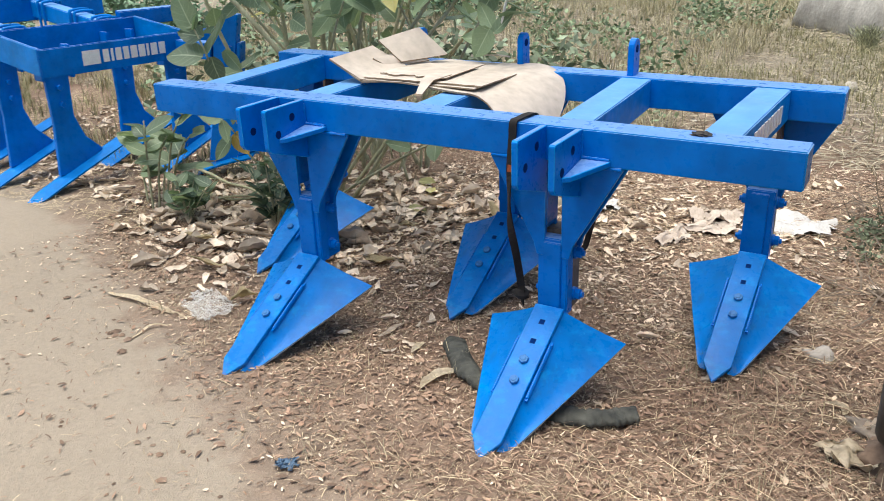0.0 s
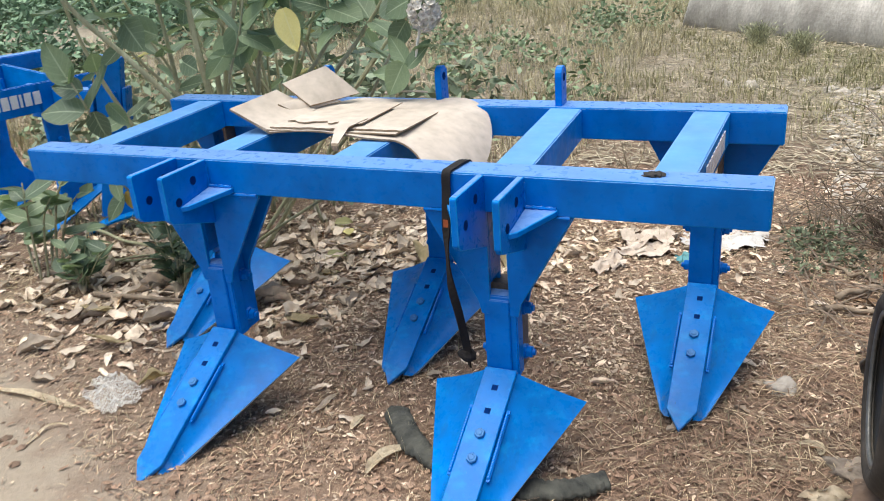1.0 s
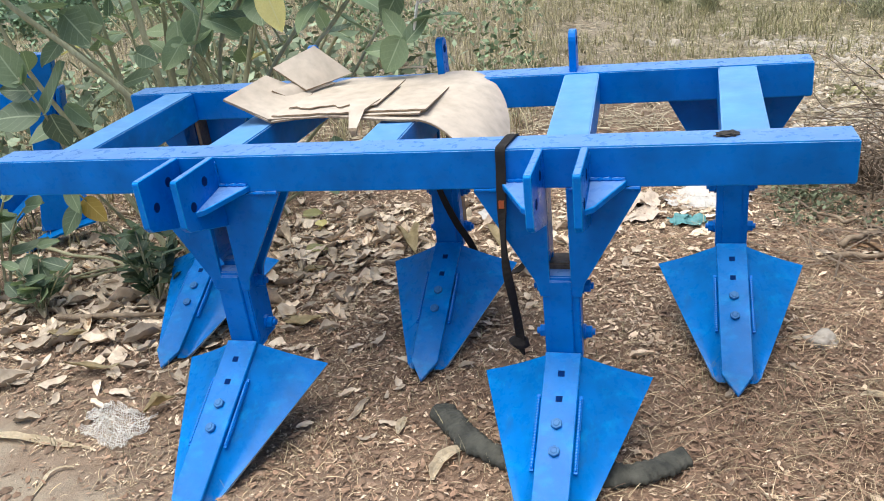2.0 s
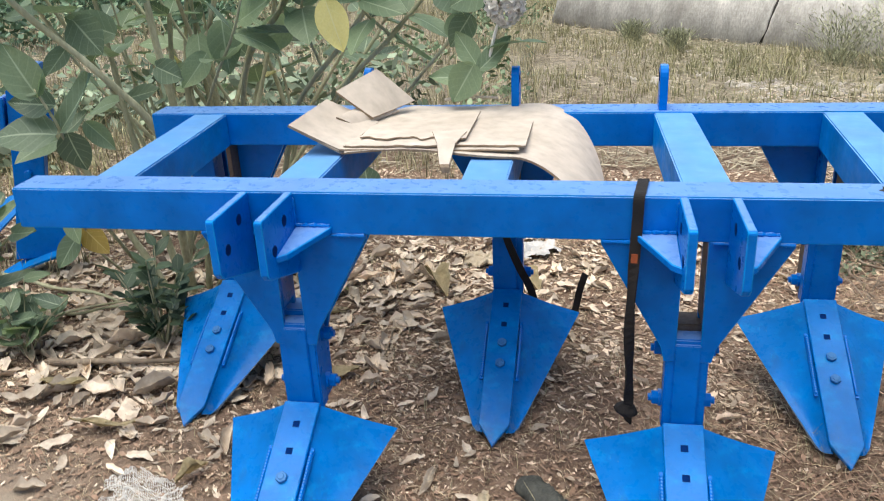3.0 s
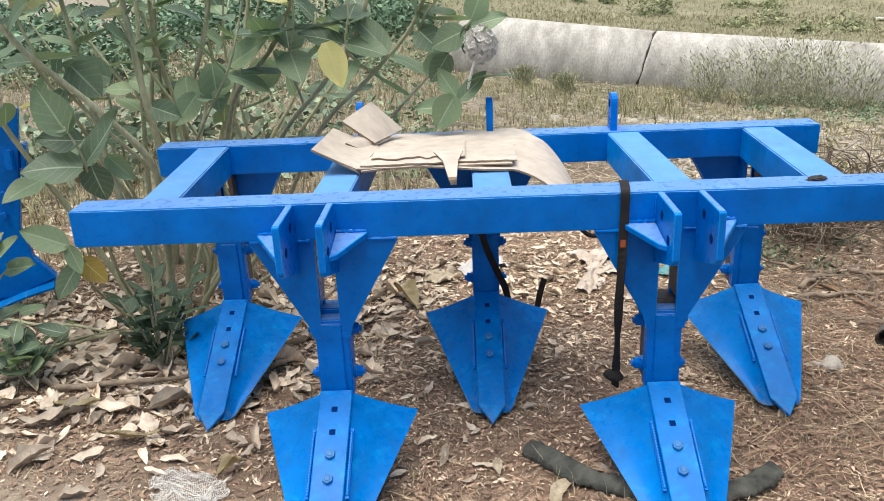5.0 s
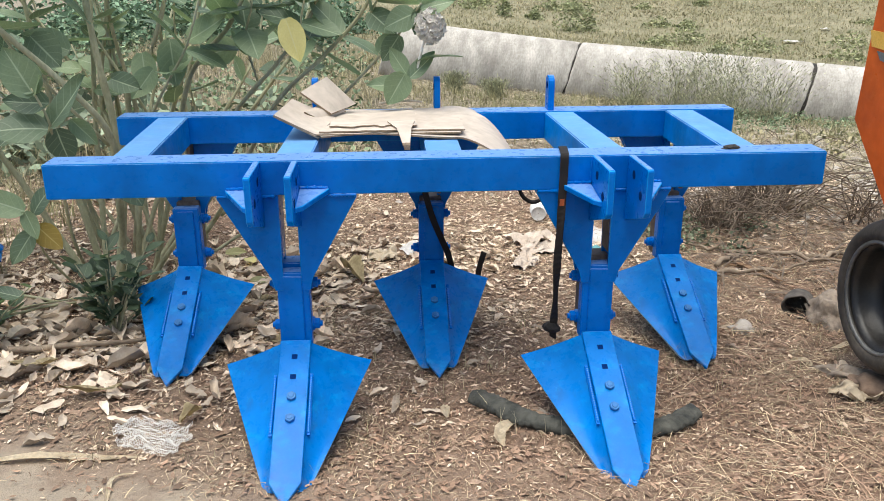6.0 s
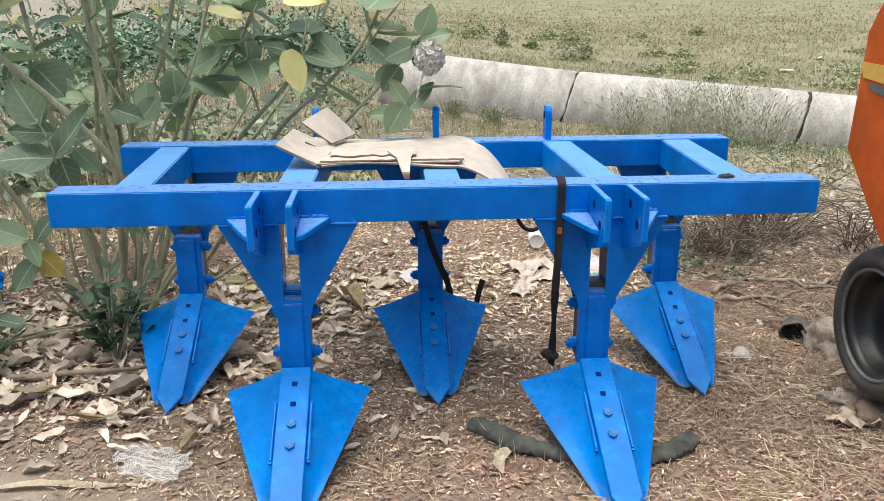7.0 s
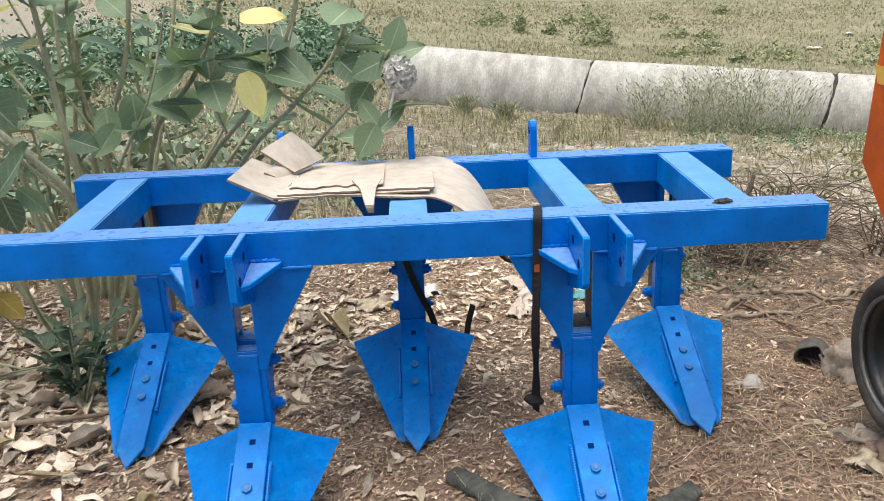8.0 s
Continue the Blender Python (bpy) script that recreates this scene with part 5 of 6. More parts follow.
FIELD_STRAW = surface("dull_field_straw", (0.33, 0.285, 0.195), (0.54, 0.475, 0.355), 3, 60, 0.85, 0.1, 0.001, vary=0.4)
GRASS_DRY = grass_material("parched_grass", (0.34, (0.27, 0.255, 0.145)), (0.46, (0.335, 0.31, 0.19)), (0.58, (0.45, 0.41, 0.28)), (0.7, (0.30, 0.27, 0.165)))
GRASS_GREEN = grass_material("dull_green_grass", (0.35, (0.175, 0.185, 0.09)), (0.5, (0.29, 0.275, 0.15)), (0.65, (0.40, 0.355, 0.225)))
HEDGE_LEAF = surface("hedge_leaf", (0.10, 0.18, 0.10), (0.23, 0.34, 0.21), 2, 30, 0.7, 0.1, 0.001, vary=0.5)
WEED_GREY = surface("grey_dry_weed", (0.20, 0.165, 0.11), (0.36, 0.30, 0.21), 4, 60, 0.9, 0.1, 0.001, vary=0.4)
HUSK = surface("pale_dry_husk", (0.66, 0.55, 0.38), (0.82, 0.73, 0.57), 20, 120, 0.85, 0.3, 0.002)

def trodden(x, y):
    return strawy(x, y) * (0.3 + 0.7 * smoothstep(-0.2, 0.25, noise.noise((x * 2.6, y * 2.6, 12.0)) + 0.4 * noise.noise((x * 9, y * 9, 2.0))))


strew("straw_litter", "dry pale straw lying thick on the earth", "straw", STRAW, 115000, within(-1.9, 2.5, -1.15, 2.4, trodden), straw(0.008, 0.036, 0.0005, 0.012), 1)
strew("long_straw", "longer dry pale stalks on the earth", "straw", STRAW, 7000, within(-1.9, 2.5, -1.15, 2.6, trodden), straw(0.03, 0.09, 0.0006, 0.016), 31)
strew("matted_straw", "matted long dry stalks by the wheel", "straw", STRAW, 6000, within(0.3, 2.5, -0.9, 2.2, lambda x, y: smoothstep(0.3, 1.0, x + 0.4 * noise.noise((x * 3, y * 3, 5.0)))), straw(0.04, 0.12, 0.0006, 0.022), 36)
strew("brown_mat", "matted long brown stalks by the wheel", "straw", STRAW_DARK, 9000, within(0.3, 2.5, -0.9, 2.2, lambda x, y: smoothstep(0.3, 1.0, x + 0.4 * noise.noise((x * 3, y * 3, 8.0)))), straw(0.04, 0.12, 0.0008, 0.022), 54)
strew("straw_tufts", "sparse dry grass tufts on the earth", "grass", GRASS_DRY, 420, within(-1.4, 2.3, -0.7, 1.6), blade(0.02, 0.08, 0.0009), 37)
strew("west_straw", "dry straw under the second implement", "straw", STRAW, 24000, lambda r: (r.uniform(-4.6, -1.5), 0.35 + 3.6 * r.random() ** 1.2), straw(0.012, 0.06, 0.0009, 0.014), 38)
strew("west_grass", "olive and parched grass round the second implement", "grass", GRASS_GREEN, 2600, lambda r: (lambda x, y: (x, y) if noise.noise((x * 1.6, y * 1.6, 3.0)) > -0.15 else None)(r.uniform(-5.5, -1.7), 1.0 + 3.4 * r.random()), blade(0.04, 0.16, 0.003), 56)
strew("west_leaves", "dead leaves and scraps under the second implement", "leaf litter", DEAD_LEAF, 1100, lambda r: (r.uniform(-3.8, -1.5), r.uniform(0.5, 3.0)), dry_leaf(0.02, 0.09), 39, True)
strew("brown_litter", "brown straw and stalk bits on the earth", "straw", STRAW_DARK, 70000, within(-1.9, 2.5, -1.2, 2.6), straw(0.006, 0.028, 0.0010, 0.010), 2)
strew("pale_scraps", "pale scraps of bark and leaf lying behind the plough", "leaf litter", CHIP, 8000, within(-0.9, 1.8, 0.45, 2.6, lambda x, y: smoothstep(1.5, 0.6, x)), flake(0.006, 0.022), 35)
strew("field_straw", "matted dry stalks between the implements and the pipe", "straw", FIELD_STRAW, 26000, lambda r: (r.uniform(-5, 7), 2.6 + 6.0 * r.random() ** 1.2), straw(0.05, 0.16, 0.0022, 0.03), 21)
strew("field_stalks", "matted brown stalks between the implements and the pipe", "straw", WEED_GREY, 26000, lambda r: (r.uniform(-5, 7), 2.6 + 6.0 * r.random() ** 1.2), straw(0.05, 0.16, 0.0025, 0.03), 22)
strew("leaf_litter", "curled dry grey-brown leaves round the shrub", "dry leaves", DEAD_LEAF, 9000, within(-2.6, 1.6, -0.1, 2.6, near_shrub), dry_leaf(0.022, 0.085), 3, True)
strew("broad_leaf_litter", "broad crumpled dead leaves round the shrub", "dry leaves", DEAD_LEAF, 1100, within(-2.6, -0.35, 0.0, 1.6, lambda x, y: max(0.0, near_shrub(x, y) - 0.15)), dry_leaf(0.07, 0.14), 33, True)
strew("leaf_scraps", "red-brown scraps of dead leaf", "leaf litter", RED_LEAF, 26000, within(-1.9, 2.5, -1.1, 2.6, lambda x, y: 0.25 + 0.75 * smoothstep(-0.1, 0.35, noise.noise((x * 1.7, y * 1.7, 9.0)))), flake(0.004, 0.017), 14)
strew("brown_scraps", "dark brown scraps of rotten leaf on the earth", "leaf litter", STRAW_DARK, 16000, within(-1.9, 2.3, -1.0, 2.2), flake(0.005, 0.018), 55)
strew("leaf_crumbs", "small pale crumbs of broken leaves", "leaf litter", CHIP, 78000, within(-1.9, 2.5, -1.2, 2.6, lambda x, y: (0.4 + 0.6 * smoothstep(-0.2, 0.3, noise.noise((x * 2.0, y * 2.0, 21.0)))) * (0.35 + 0.65 * smoothstep(1.4, 0.7, x)) * (0.4 + 0.6 * smoothstep(-0.5, 0.1, y))), flake(0.0025, 0.010), 4)
strew("pale_flecks", "pale flat flecks of broken leaf on the earth", "leaf litter", CHIP, 7000, within(-1.9, 1.4, -0.25, 1.9, lambda x, y: smoothstep(-0.15, 0.3, noise.noise((x * 3.1, y * 3.1, 33.0))) * (0.35 + 0.65 * smoothstep(1.1, 0.2, x))), flake(0.006, 0.017), 51)
strew("earth_crumbs", "small clods and grit", "grit", CLOD, 16000, within(-1.9, 2.6, -1.3, 2.6), crumb(0.002, 0.008), 5)
strew("earth_clods", "rough brown clods lying in the straw", "clods", CLOD, 5000, within(-1.6, 2.5, -1.0, 2.2), crumb(0.006, 0.018), 47)
strew("stones", "pale stones and rubble bits in the grass", "stones", PALE_STONE, 900, lambda r: (r.uniform(-3, 6), r.uniform(2.0, 8.0)), crumb(0.006, 0.028), 6)
strew("rubble_bits", "pale rubble bits and crumbled mortar beyond the dry bush", "rubble", PALE_STONE, 4200, within(1.2, 4.4, 1.7, 5.4), crumb(0.007, 0.034), 46)
strew("pale_leaf_bits", "pale dry leaf bits among the rubble", "leaf litter", CHIP, 6000, within(1.2, 3.8, 1.2, 4.8), flake(0.010, 0.032), 52)
strew("twig_litter", "dark brown twigs fallen round the dry bush", "twigs", BARK_BROWN, 900, within(1.0, 2.5, 0.7, 2.2, lambda x, y: 1.0 if 0.6 * x + y > 1.55 else 0.25), straw(0.06, 0.22, 0.0022, 0.05), 53)
strew("dry_grass", "parched straw-coloured grass", "grass", GRASS_DRY, 20000, within(-4, 7.5, 2.2, 8.2, lambda x, y: 0.2 + grassy(x, y)), blade(0.012, 0.06, 0.0018), 7)
strew("pipe_grass", "olive green grass growing along the pipe", "grass", GRASS_GREEN, 6500, lambda r: (lambda x, y: (x, y) if noise.noise((x * 1.1, y * 1.1, 15.0)) > -0.12 else None)(r.uniform(-0.8, 7.5), 3.2 + 4.8 * r.random() ** 0.7), blade(0.03, 0.13, 0.0028), 48)
strew("far_grass", "parched grass of the field behind the pipe", "grass", GRASS_DRY, 30000, lambda r: (lambda x, y: (x, y) if r.random() < 0.25 + grassy(x, y) else None)(r.uniform(-9, 16), 8.3 + 26 * r.random() ** 1.8), blade(0.02, 0.11, 0.006), 8)
strew("green_grass", "dull green grass among the dry", "grass", GRASS_GREEN, 22000, lambda r: (lambda x, y: (x, y) if noise.noise((x * 0.6, y * 0.45, 2.0)) + 0.35 * r.random() > 0.2 and r.random() < grassy(x, y) else None)(r.uniform(-7, 14), 4.6 + 24 * r.random() ** 1.5), blade(0.025, 0.12, 0.005), 9)


strew("distant_grass", "parched grass far off across the field", "grass", GRASS_DRY, 16000, lambda r: (lambda y: (r.uniform(-0.4 * y, 0.9 * y), y))(24 + 70 * r.random() ** 1.4), blade(0.03, 0.10, 0.016), 44)
strew("field_weeds", "olive weeds in patches across the field", "weeds", GRASS_GREEN, 7000, lambda r: (lambda x, y: (x, y) if noise.noise((x * 0.35, y * 0.25, 6.0)) > 0.05 else None)(r.uniform(-2, 20), 9.5 + 22 * r.random() ** 1.3), blade(0.04, 0.15, 0.006), 45)


# ---- shrubs and weeds further off ----
def foliage_clump(centre, size, count, leaf, seed):
    """Points and faces of a loose clump of small leaves."""
    rng = random.Random(seed)
    verts, faces = [], []
    for _ in range(count):
        d = Vector((rng.gauss(0, 1), rng.gauss(0, 1), abs(rng.gauss(0, 1)))).normalized() * rng.random() ** 0.45
        d *= 0.75 + 0.5 * noise.noise(d * 2.2 + Vector((seed, 0, 0)))
        c = Vector(centre) + Vector((d.x * size[0], d.y * size[1], d.z * size[2]))
        a = Vector((rng.gauss(0, 1), rng.gauss(0, 1), rng.gauss(0, 0.6))).normalized()
        b = a.orthogonal().normalized()
        b = Matrix.Rotation(rng.uniform(0, 6.28), 3, a) @ b
        L, w = leaf * rng.uniform(0.6, 1.4), leaf * rng.uniform(0.18, 0.35)
        n = len(verts)
        verts += [c, c + a * L * 0.5 + b * w, c + a * L, c + a * L * 0.5 - b * w]
        faces.append((n, n + 1, n + 2, n + 3))
    return verts, faces


def bush(name, label, category, spots, mat, leaf, kind="", group=""):
    me = bpy.data.meshes.new(name)
    verts, faces = [], []
    for k, (centre, size, count) in enumerate(spots):
        vs, fs = foliage_clump(centre, size, count, leaf, k + len(spots))
        n = len(verts)
        verts += vs
        faces += [tuple(n + i for i in f) for f in fs]
    me.from_pydata(verts, [], faces)
    me.materials.append(mat)
    return tagged(new(name, me), label, category, group, kind)


rng = random.Random(5)
bush("hedge", "green feathery undergrowth far behind the shrub", "undergrowth", [((x, y, ground_z(x, y) - 0.1), (0.9, 0.7, rng.uniform(0.9, 1.6)), 900) for x, y in ((rng.uniform(-15, -0.8), rng.uniform(10.5, 16)) for _ in range(36))], HEDGE_LEAF, 0.10, "stuff")
bush("near_west_hedge", "grey-green undergrowth west of the shrub", "undergrowth", [((x, y, ground_z(x, y) - 0.1), (0.7, 0.6, rng.uniform(0.8, 1.4)), 700) for x, y in ((rng.uniform(-14, -3.4), rng.uniform(3.8, 9.5)) for _ in range(48))], HEDGE_LEAF, 0.085, "stuff")
bush("west_hedge", "green undergrowth behind the second implement", "undergrowth", [((x, y, ground_z(x, y) - 0.1), (0.8, 0.7, rng.uniform(0.9, 1.5)), 800) for x, y in ((rng.uniform(-10, -3.6), rng.uniform(7.5, 11.5)) for _ in range(18))], HEDGE_LEAF, 0.085, "stuff")
BUSH_LEAF = surface("bush_leaf", (0.22, 0.25, 0.115), (0.38, 0.39, 0.21), 2, 30, 0.7, 0.1, 0.001, vary=0.5)
BUSHES = [(3.17, 22.2, 1.0, 0.3), (4.5, 19.7, 1.35, 0.55), (5.1, 20.2, 0.9, 0.4), (7.3, 18.8, 0.7, 0.8), (8.3, 17.0, 0.55, 1.1), (9.6, 15.4, 0.4, 0.8), (6.3, 18.0, 0.35, 0.6), (10.8, 17.5, 0.5, 0.9)]
BUSHES += [(rng.uniform(2, 15), rng.uniform(15, 27), rng.uniform(0.2, 0.5), rng.uniform(0.3, 0.8)) for _ in range(14)]
for x, y, h, w in BUSHES:
    bush("field_bush", "low green bush in the parched field", "bush", [((x, y, ground_z(x, y) - 0.05), (w, w, h), 520)], BUSH_LEAF, 0.085, group="bushes in the field")
WEED_GREEN = surface("light_weed_leaf", (0.13, 0.20, 0.10), (0.29, 0.36, 0.21), 2, 30, 0.7, 0.1, 0.001, vary=0.5)
bush("weedy_undergrowth", "light green and dry weeds growing behind the shrub", "undergrowth", [((x, y, ground_z(x, y) - 0.05), (0.45, 0.4, rng.uniform(0.3, 0.75)), 240) for x, y in ((rng.uniform(-7.0, -0.2 - 0.06 * q), 2.6 + q) for q in (9.0 * rng.random() ** 0.8 for _ in range(64)))], WEED_GREEN, 0.06, "stuff")
strew("tall_dry_grass", "tall dry grass growing behind the shrub", "grass", GRASS_DRY, 6000, lambda r: (lambda y: (r.uniform(-6.5, 0.1 - 0.06 * y), y))(2.4 + 8.0 * r.random()), blade(0.06, 0.26, 0.003), 41)
DARK_WEED = surface("dull_green_weed", (0.095, 0.125, 0.075), (0.21, 0.245, 0.15), 3, 40, 0.7, 0.1, 0.001, vary=0.5)
MILKWEED_FAR = surface("grey_green_undergrowth", (0.16, 0.21, 0.13), (0.30, 0.36, 0.24), 2, 30, 0.7, 0.1, 0.001, vary=0.5)
bush("undergrowth", "grey-green leafy undergrowth behind the shrub", "undergrowth", [((x, y, ground_z(x, y) - 0.05), (0.5, 0.45, rng.uniform(0.45, 0.95)), 260) for x, y in ((rng.uniform(-3.4, -0.9), rng.uniform(1.9, 4.2)) for _ in range(11))], MILKWEED_FAR, 0.085, "stuff")
bush("creeping_weed", "low green weed at the foot of the dry bush", "weed", [((1.30 + rng.uniform(-0.22, 0.3), 1.52 + rng.uniform(-0.22, 0.3), 0.01), (0.14, 0.13, 0.13), 100) for _ in range(12)], DARK_WEED, 0.024, "stuff")
bush("pipe_weed", "low grey-green weeds growing along the pipe", "weed", [((x, y, ground_z(x, y)), (0.22, 0.18, 0.16), 130) for x, y in ((rng.uniform(2.6, 6.0), rng.uniform(4.6, 7.0)) for _ in range(44))], WEED_GREEN, 0.032, "stuff")
bush("ground_weed", "small dull weeds sprouting in the dry grass", "weed", [((x, y, ground_z(x, y)), (0.16, 0.14, 0.10), 60) for x, y in ((rng.uniform(1.6, 4.5), rng.uniform(2.4, 4.5)) for _ in range(26))], GRASS_GREEN, 0.04, "stuff")


def twiggy(centre, radius, height, count, seed, curl=0.5, thick=0.003):
    """Many thin crooked twigs rising from one foot."""
    rng = random.Random(seed)
    out = []
    for _ in range(count):
        a, r, h = rng.uniform(0, 6.28), radius * rng.uniform(0.2, 1), height * rng.uniform(0.3, 1)
        p0 = Vector(centre) + Vector((rng.gauss(0, radius * 0.15), rng.gauss(0, radius * 0.15), -0.01))
        p2 = p0 + Vector((math.cos(a) * r, math.sin(a) * r, h))
        p1 = p0.lerp(p2, 0.5) + Vector((rng.uniform(-1, 1), rng.uniform(-1, 1), rng.uniform(0, 1))) * radius * curl * 0.4
        p3 = p2 + Vector((math.cos(a + rng.uniform(-1, 1)), math.sin(a + rng.uniform(-1, 1)), rng.uniform(-0.8, 0.6))) * r * 0.5
        out.append(tube(spline([p0, p1, p2, p3], 3), thick, thick * 0.4, 4))
    return merge(*out)


def wisps(radius, height, count, seed):
    """Fine leaflets along upright weeds, loose and feathery."""
    rng = random.Random(seed)
    verts, faces = [], []
    for _ in range(count):
        u = rng.random()
        c = Vector((rng.gauss(0, 0.4) * radius * (0.4 + u), rng.gauss(0, 0.4) * radius * (0.4 + u), height * u * rng.uniform(0.7, 1.05)))
        a = Vector((c.x + rng.gauss(0, 0.1), c.y + rng.gauss(0, 0.1), 0.12 + rng.random() * 0.25)).normalized()
        b = Vector((0.8, 0.6, 0.0)) if rng.random() < 0.5 else Vector((0.8, -0.6, 0.0))
        L, w = rng.uniform(0.025, 0.07), rng.uniform(0.0025, 0.006)
        n = len(verts)
        verts += [c, c + a * L * 0.5 + b * w, c + a * L, c + a * L * 0.5 - b * w]
        faces.append((n, n + 1, n + 2, n + 3))
    return verts, faces


WEED_OLIVE = surface("grey_olive_weed", (0.27, 0.28, 0.165), (0.44, 0.435, 0.285), 4, 60, 0.85, 0.1, 0.001, vary=0.5)
drybush = thing("dry_bush", "tangled brown leafless bush lying over the ground", "bush", pose(1.75, 1.95, ground_z(1.75, 1.95)))
part("twig_tangle", twiggy((0, 0, 0), 0.46, 0.42, 95, 3, 0.9, 0.0036), BARK_BROWN, drybush)
part("twig_tangle", twiggy((-0.34, -0.25, 0), 0.42, 0.26, 130, 4, 0.8, 0.0026), BARK_BROWN, drybush)
part("trunk", tube(spline([(-0.12, -0.05, -0.03), (-0.1, -0.03, 0.08), (-0.14, 0.02, 0.2), (-0.1, 0.06, 0.34)], 5), 0.026, 0.010, 9, 0.2, random.Random(8)), BARK_BROWN, drybush, "crooked dark trunk")
other = thing("dry_bush", "sprawling brown leafless bush beside the machine", "bush", pose(2.2, 1.75, ground_z(2.2, 1.75)))
part("twig_tangle", twiggy((0, 0, 0), 0.5, 0.32, 45, 13, 0.9, 0.0036), BARK_BROWN, other)
part("twig_tangle", twiggy((-0.35, 0.25, 0), 0.4, 0.3, 40, 14, 0.8, 0.0028), WEED_GREY, other)
for k, (x, y, h) in enumerate(((2.75, 6.3, 0.62), (3.05, 6.4, 0.78), (3.3, 6.1, 0.72), (3.65, 6.0, 0.6), (2.4, 6.6, 0.5), (1.0, 7.0, 0.2), (0.25, 2.5, 0.32), (1.15, 1.75, 0.3), (1.28, 1.9, 0.34), (0.6, 7.4, 0.2), (3.4, 6.7, 0.7))):
    weed = thing("dry_weed", "thin grey dried weed standing in the grass", "weed", pose(x, y, ground_z(x, y)), "dried weeds")
    for j in range(6 if y < 4 else 9):
        part("stalk", twiggy((0, 0, 0), h * 0.45, h, 1, 20 + 31 * k + j, 0.5, 0.0022 if y < 4 else 0.003), WEED_GREY if y < 4 else WEED_OLIVE, weed)
    if y > 4:
        vs, fs = wisps(h * 0.75, h, 1500, 70 + k)
        me = bpy.data.meshes.new("foliage")
        me.from_pydata(vs, [], fs)
        me.materials.append(WEED_OLIVE)
        ob = new("foliage", me)
        ob.parent = weed
        tagged(ob, "fine grey-green foliage", kind="stuff")


# ---- odds and ends on the ground ----
for pts, r in ((((-2.0, 1.03, 0.07), (-1.83, 0.99, 0.065), (-1.676, 0.95, 0.05), (-1.5, 0.915, 0.055), (-1.326, 0.848, 0.04)), 0.009), (((-1.85, 0.775, 0.05), (-1.673, 0.762, 0.055), (-1.49, 0.754, 0.05), (-1.40, 0.80, 0.055), (-1.30, 0.85, 0.05)), 0.0075), (((-1.62, 0.70, 0.03), (-1.45, 0.76, 0.07), (-1.31, 0.88, 0.055)), 0.005)):
    tagged(put("fallen_branch", tube(spline([Vector(p) for p in pts], 5), r, r * 0.6, 8, 0.15, random.Random(int(1000 * r))), BARK, smooth=True), "fallen pale green shrub branch on the dead leaves", "branch", "fallen branches")

def lump(size, seed, rough=0.35, sub=3):
    own = bmesh.new()
    bmesh.ops.create_icosphere(own, subdivisions=sub, radius=1)
    for v in own.verts:
        k = 1 + rough * noise.noise(v.co * 1.6 + Vector((seed, 0, 0))) + rough * 0.4 * noise.noise(v.co * 5 + Vector((0, seed, 0)))
        v.co = Vector((v.co.x * size[0], v.co.y * size[1], max(-0.3, v.co.z) * size[2])) * k
    return own


def rest(name, bm, mat, x, y, label, category, turn=0, lift=0.0, group="", smooth=False):
    return tagged(put(name, bm, mat, smooth=smooth, m=pose(x, y, ground_z(x, y) + lift, 0, 0, turn)), label, category, group)


pts = spline([(0.09, 0.055, 0.045), (0.13, 0.0, 0.05), (0.22, -0.085, 0.045), (0.34, -0.135, 0.035), (0.48, -0.15, 0.03), (0.60, -0.125, 0.03), (0.69, -0.055, 0.03)], 24)
own = tube(pts, 0.036, 0.032, 14)
for k, v in enumerate(own.verts):
    ring = k // 14
    v.co = pts[ring] + (v.co - pts[ring]) * (0.9 if ring % 4 < 2 else 1.0)
for v in own.verts:
    v.co.z = 0.018 + max(-0.008, v.co.z - 0.020) * 0.62 + 0.006 * noise.noise(v.co * 30)
    v.co += Vector((noise.noise(v.co * 22), noise.noise(v.co * 25 + Vector((3, 0, 0))), 0)) * 0.008
tagged(put("rubber_strip", own, OLD_RUBBER, smooth=True), "weathered dark grey piece of tyre rubber half buried", "rubber strip")


def curl_strip(length, width, bend, seed):
    rng = random.Random(seed)
    n = 14
    pts = [Vector((0.0, 0.0, 0.006))]
    a = 0.0
    for k in range(n):
        a += bend[min(len(bend) - 1, k * len(bend) // n)]
        pts.append(pts[-1] + Vector((math.cos(a), math.sin(a), 0.12 * math.sin(k * 0.7))) * length / n)
    bm = bmesh.new()
    rows = []
    for k, p in enumerate(pts):
        d = (pts[min(k + 1, n)] - pts[max(k - 1, 0)]).normalized()
        s = d.cross(Vector((0, 0, 1))).normalized()
        w = width * math.sin(math.pi * (0.12 + 0.8 * k / n)) * rng.uniform(0.85, 1.1)
        rows.append([bm.verts.new(p + s * w * q + Vector((0, 0, 0.5 * w * q * q + 0.002))) for q in (-1, -0.4, 0.3, 1)])
    for r0, r1 in zip(rows, rows[1:]):
        for k in range(3):
            bm.faces.new((r0[k], r0[k + 1], r1[k + 1], r1[k]))
    bmesh.ops.solidify(bm, geom=bm.faces[:], thickness=0.0015)
    return bm


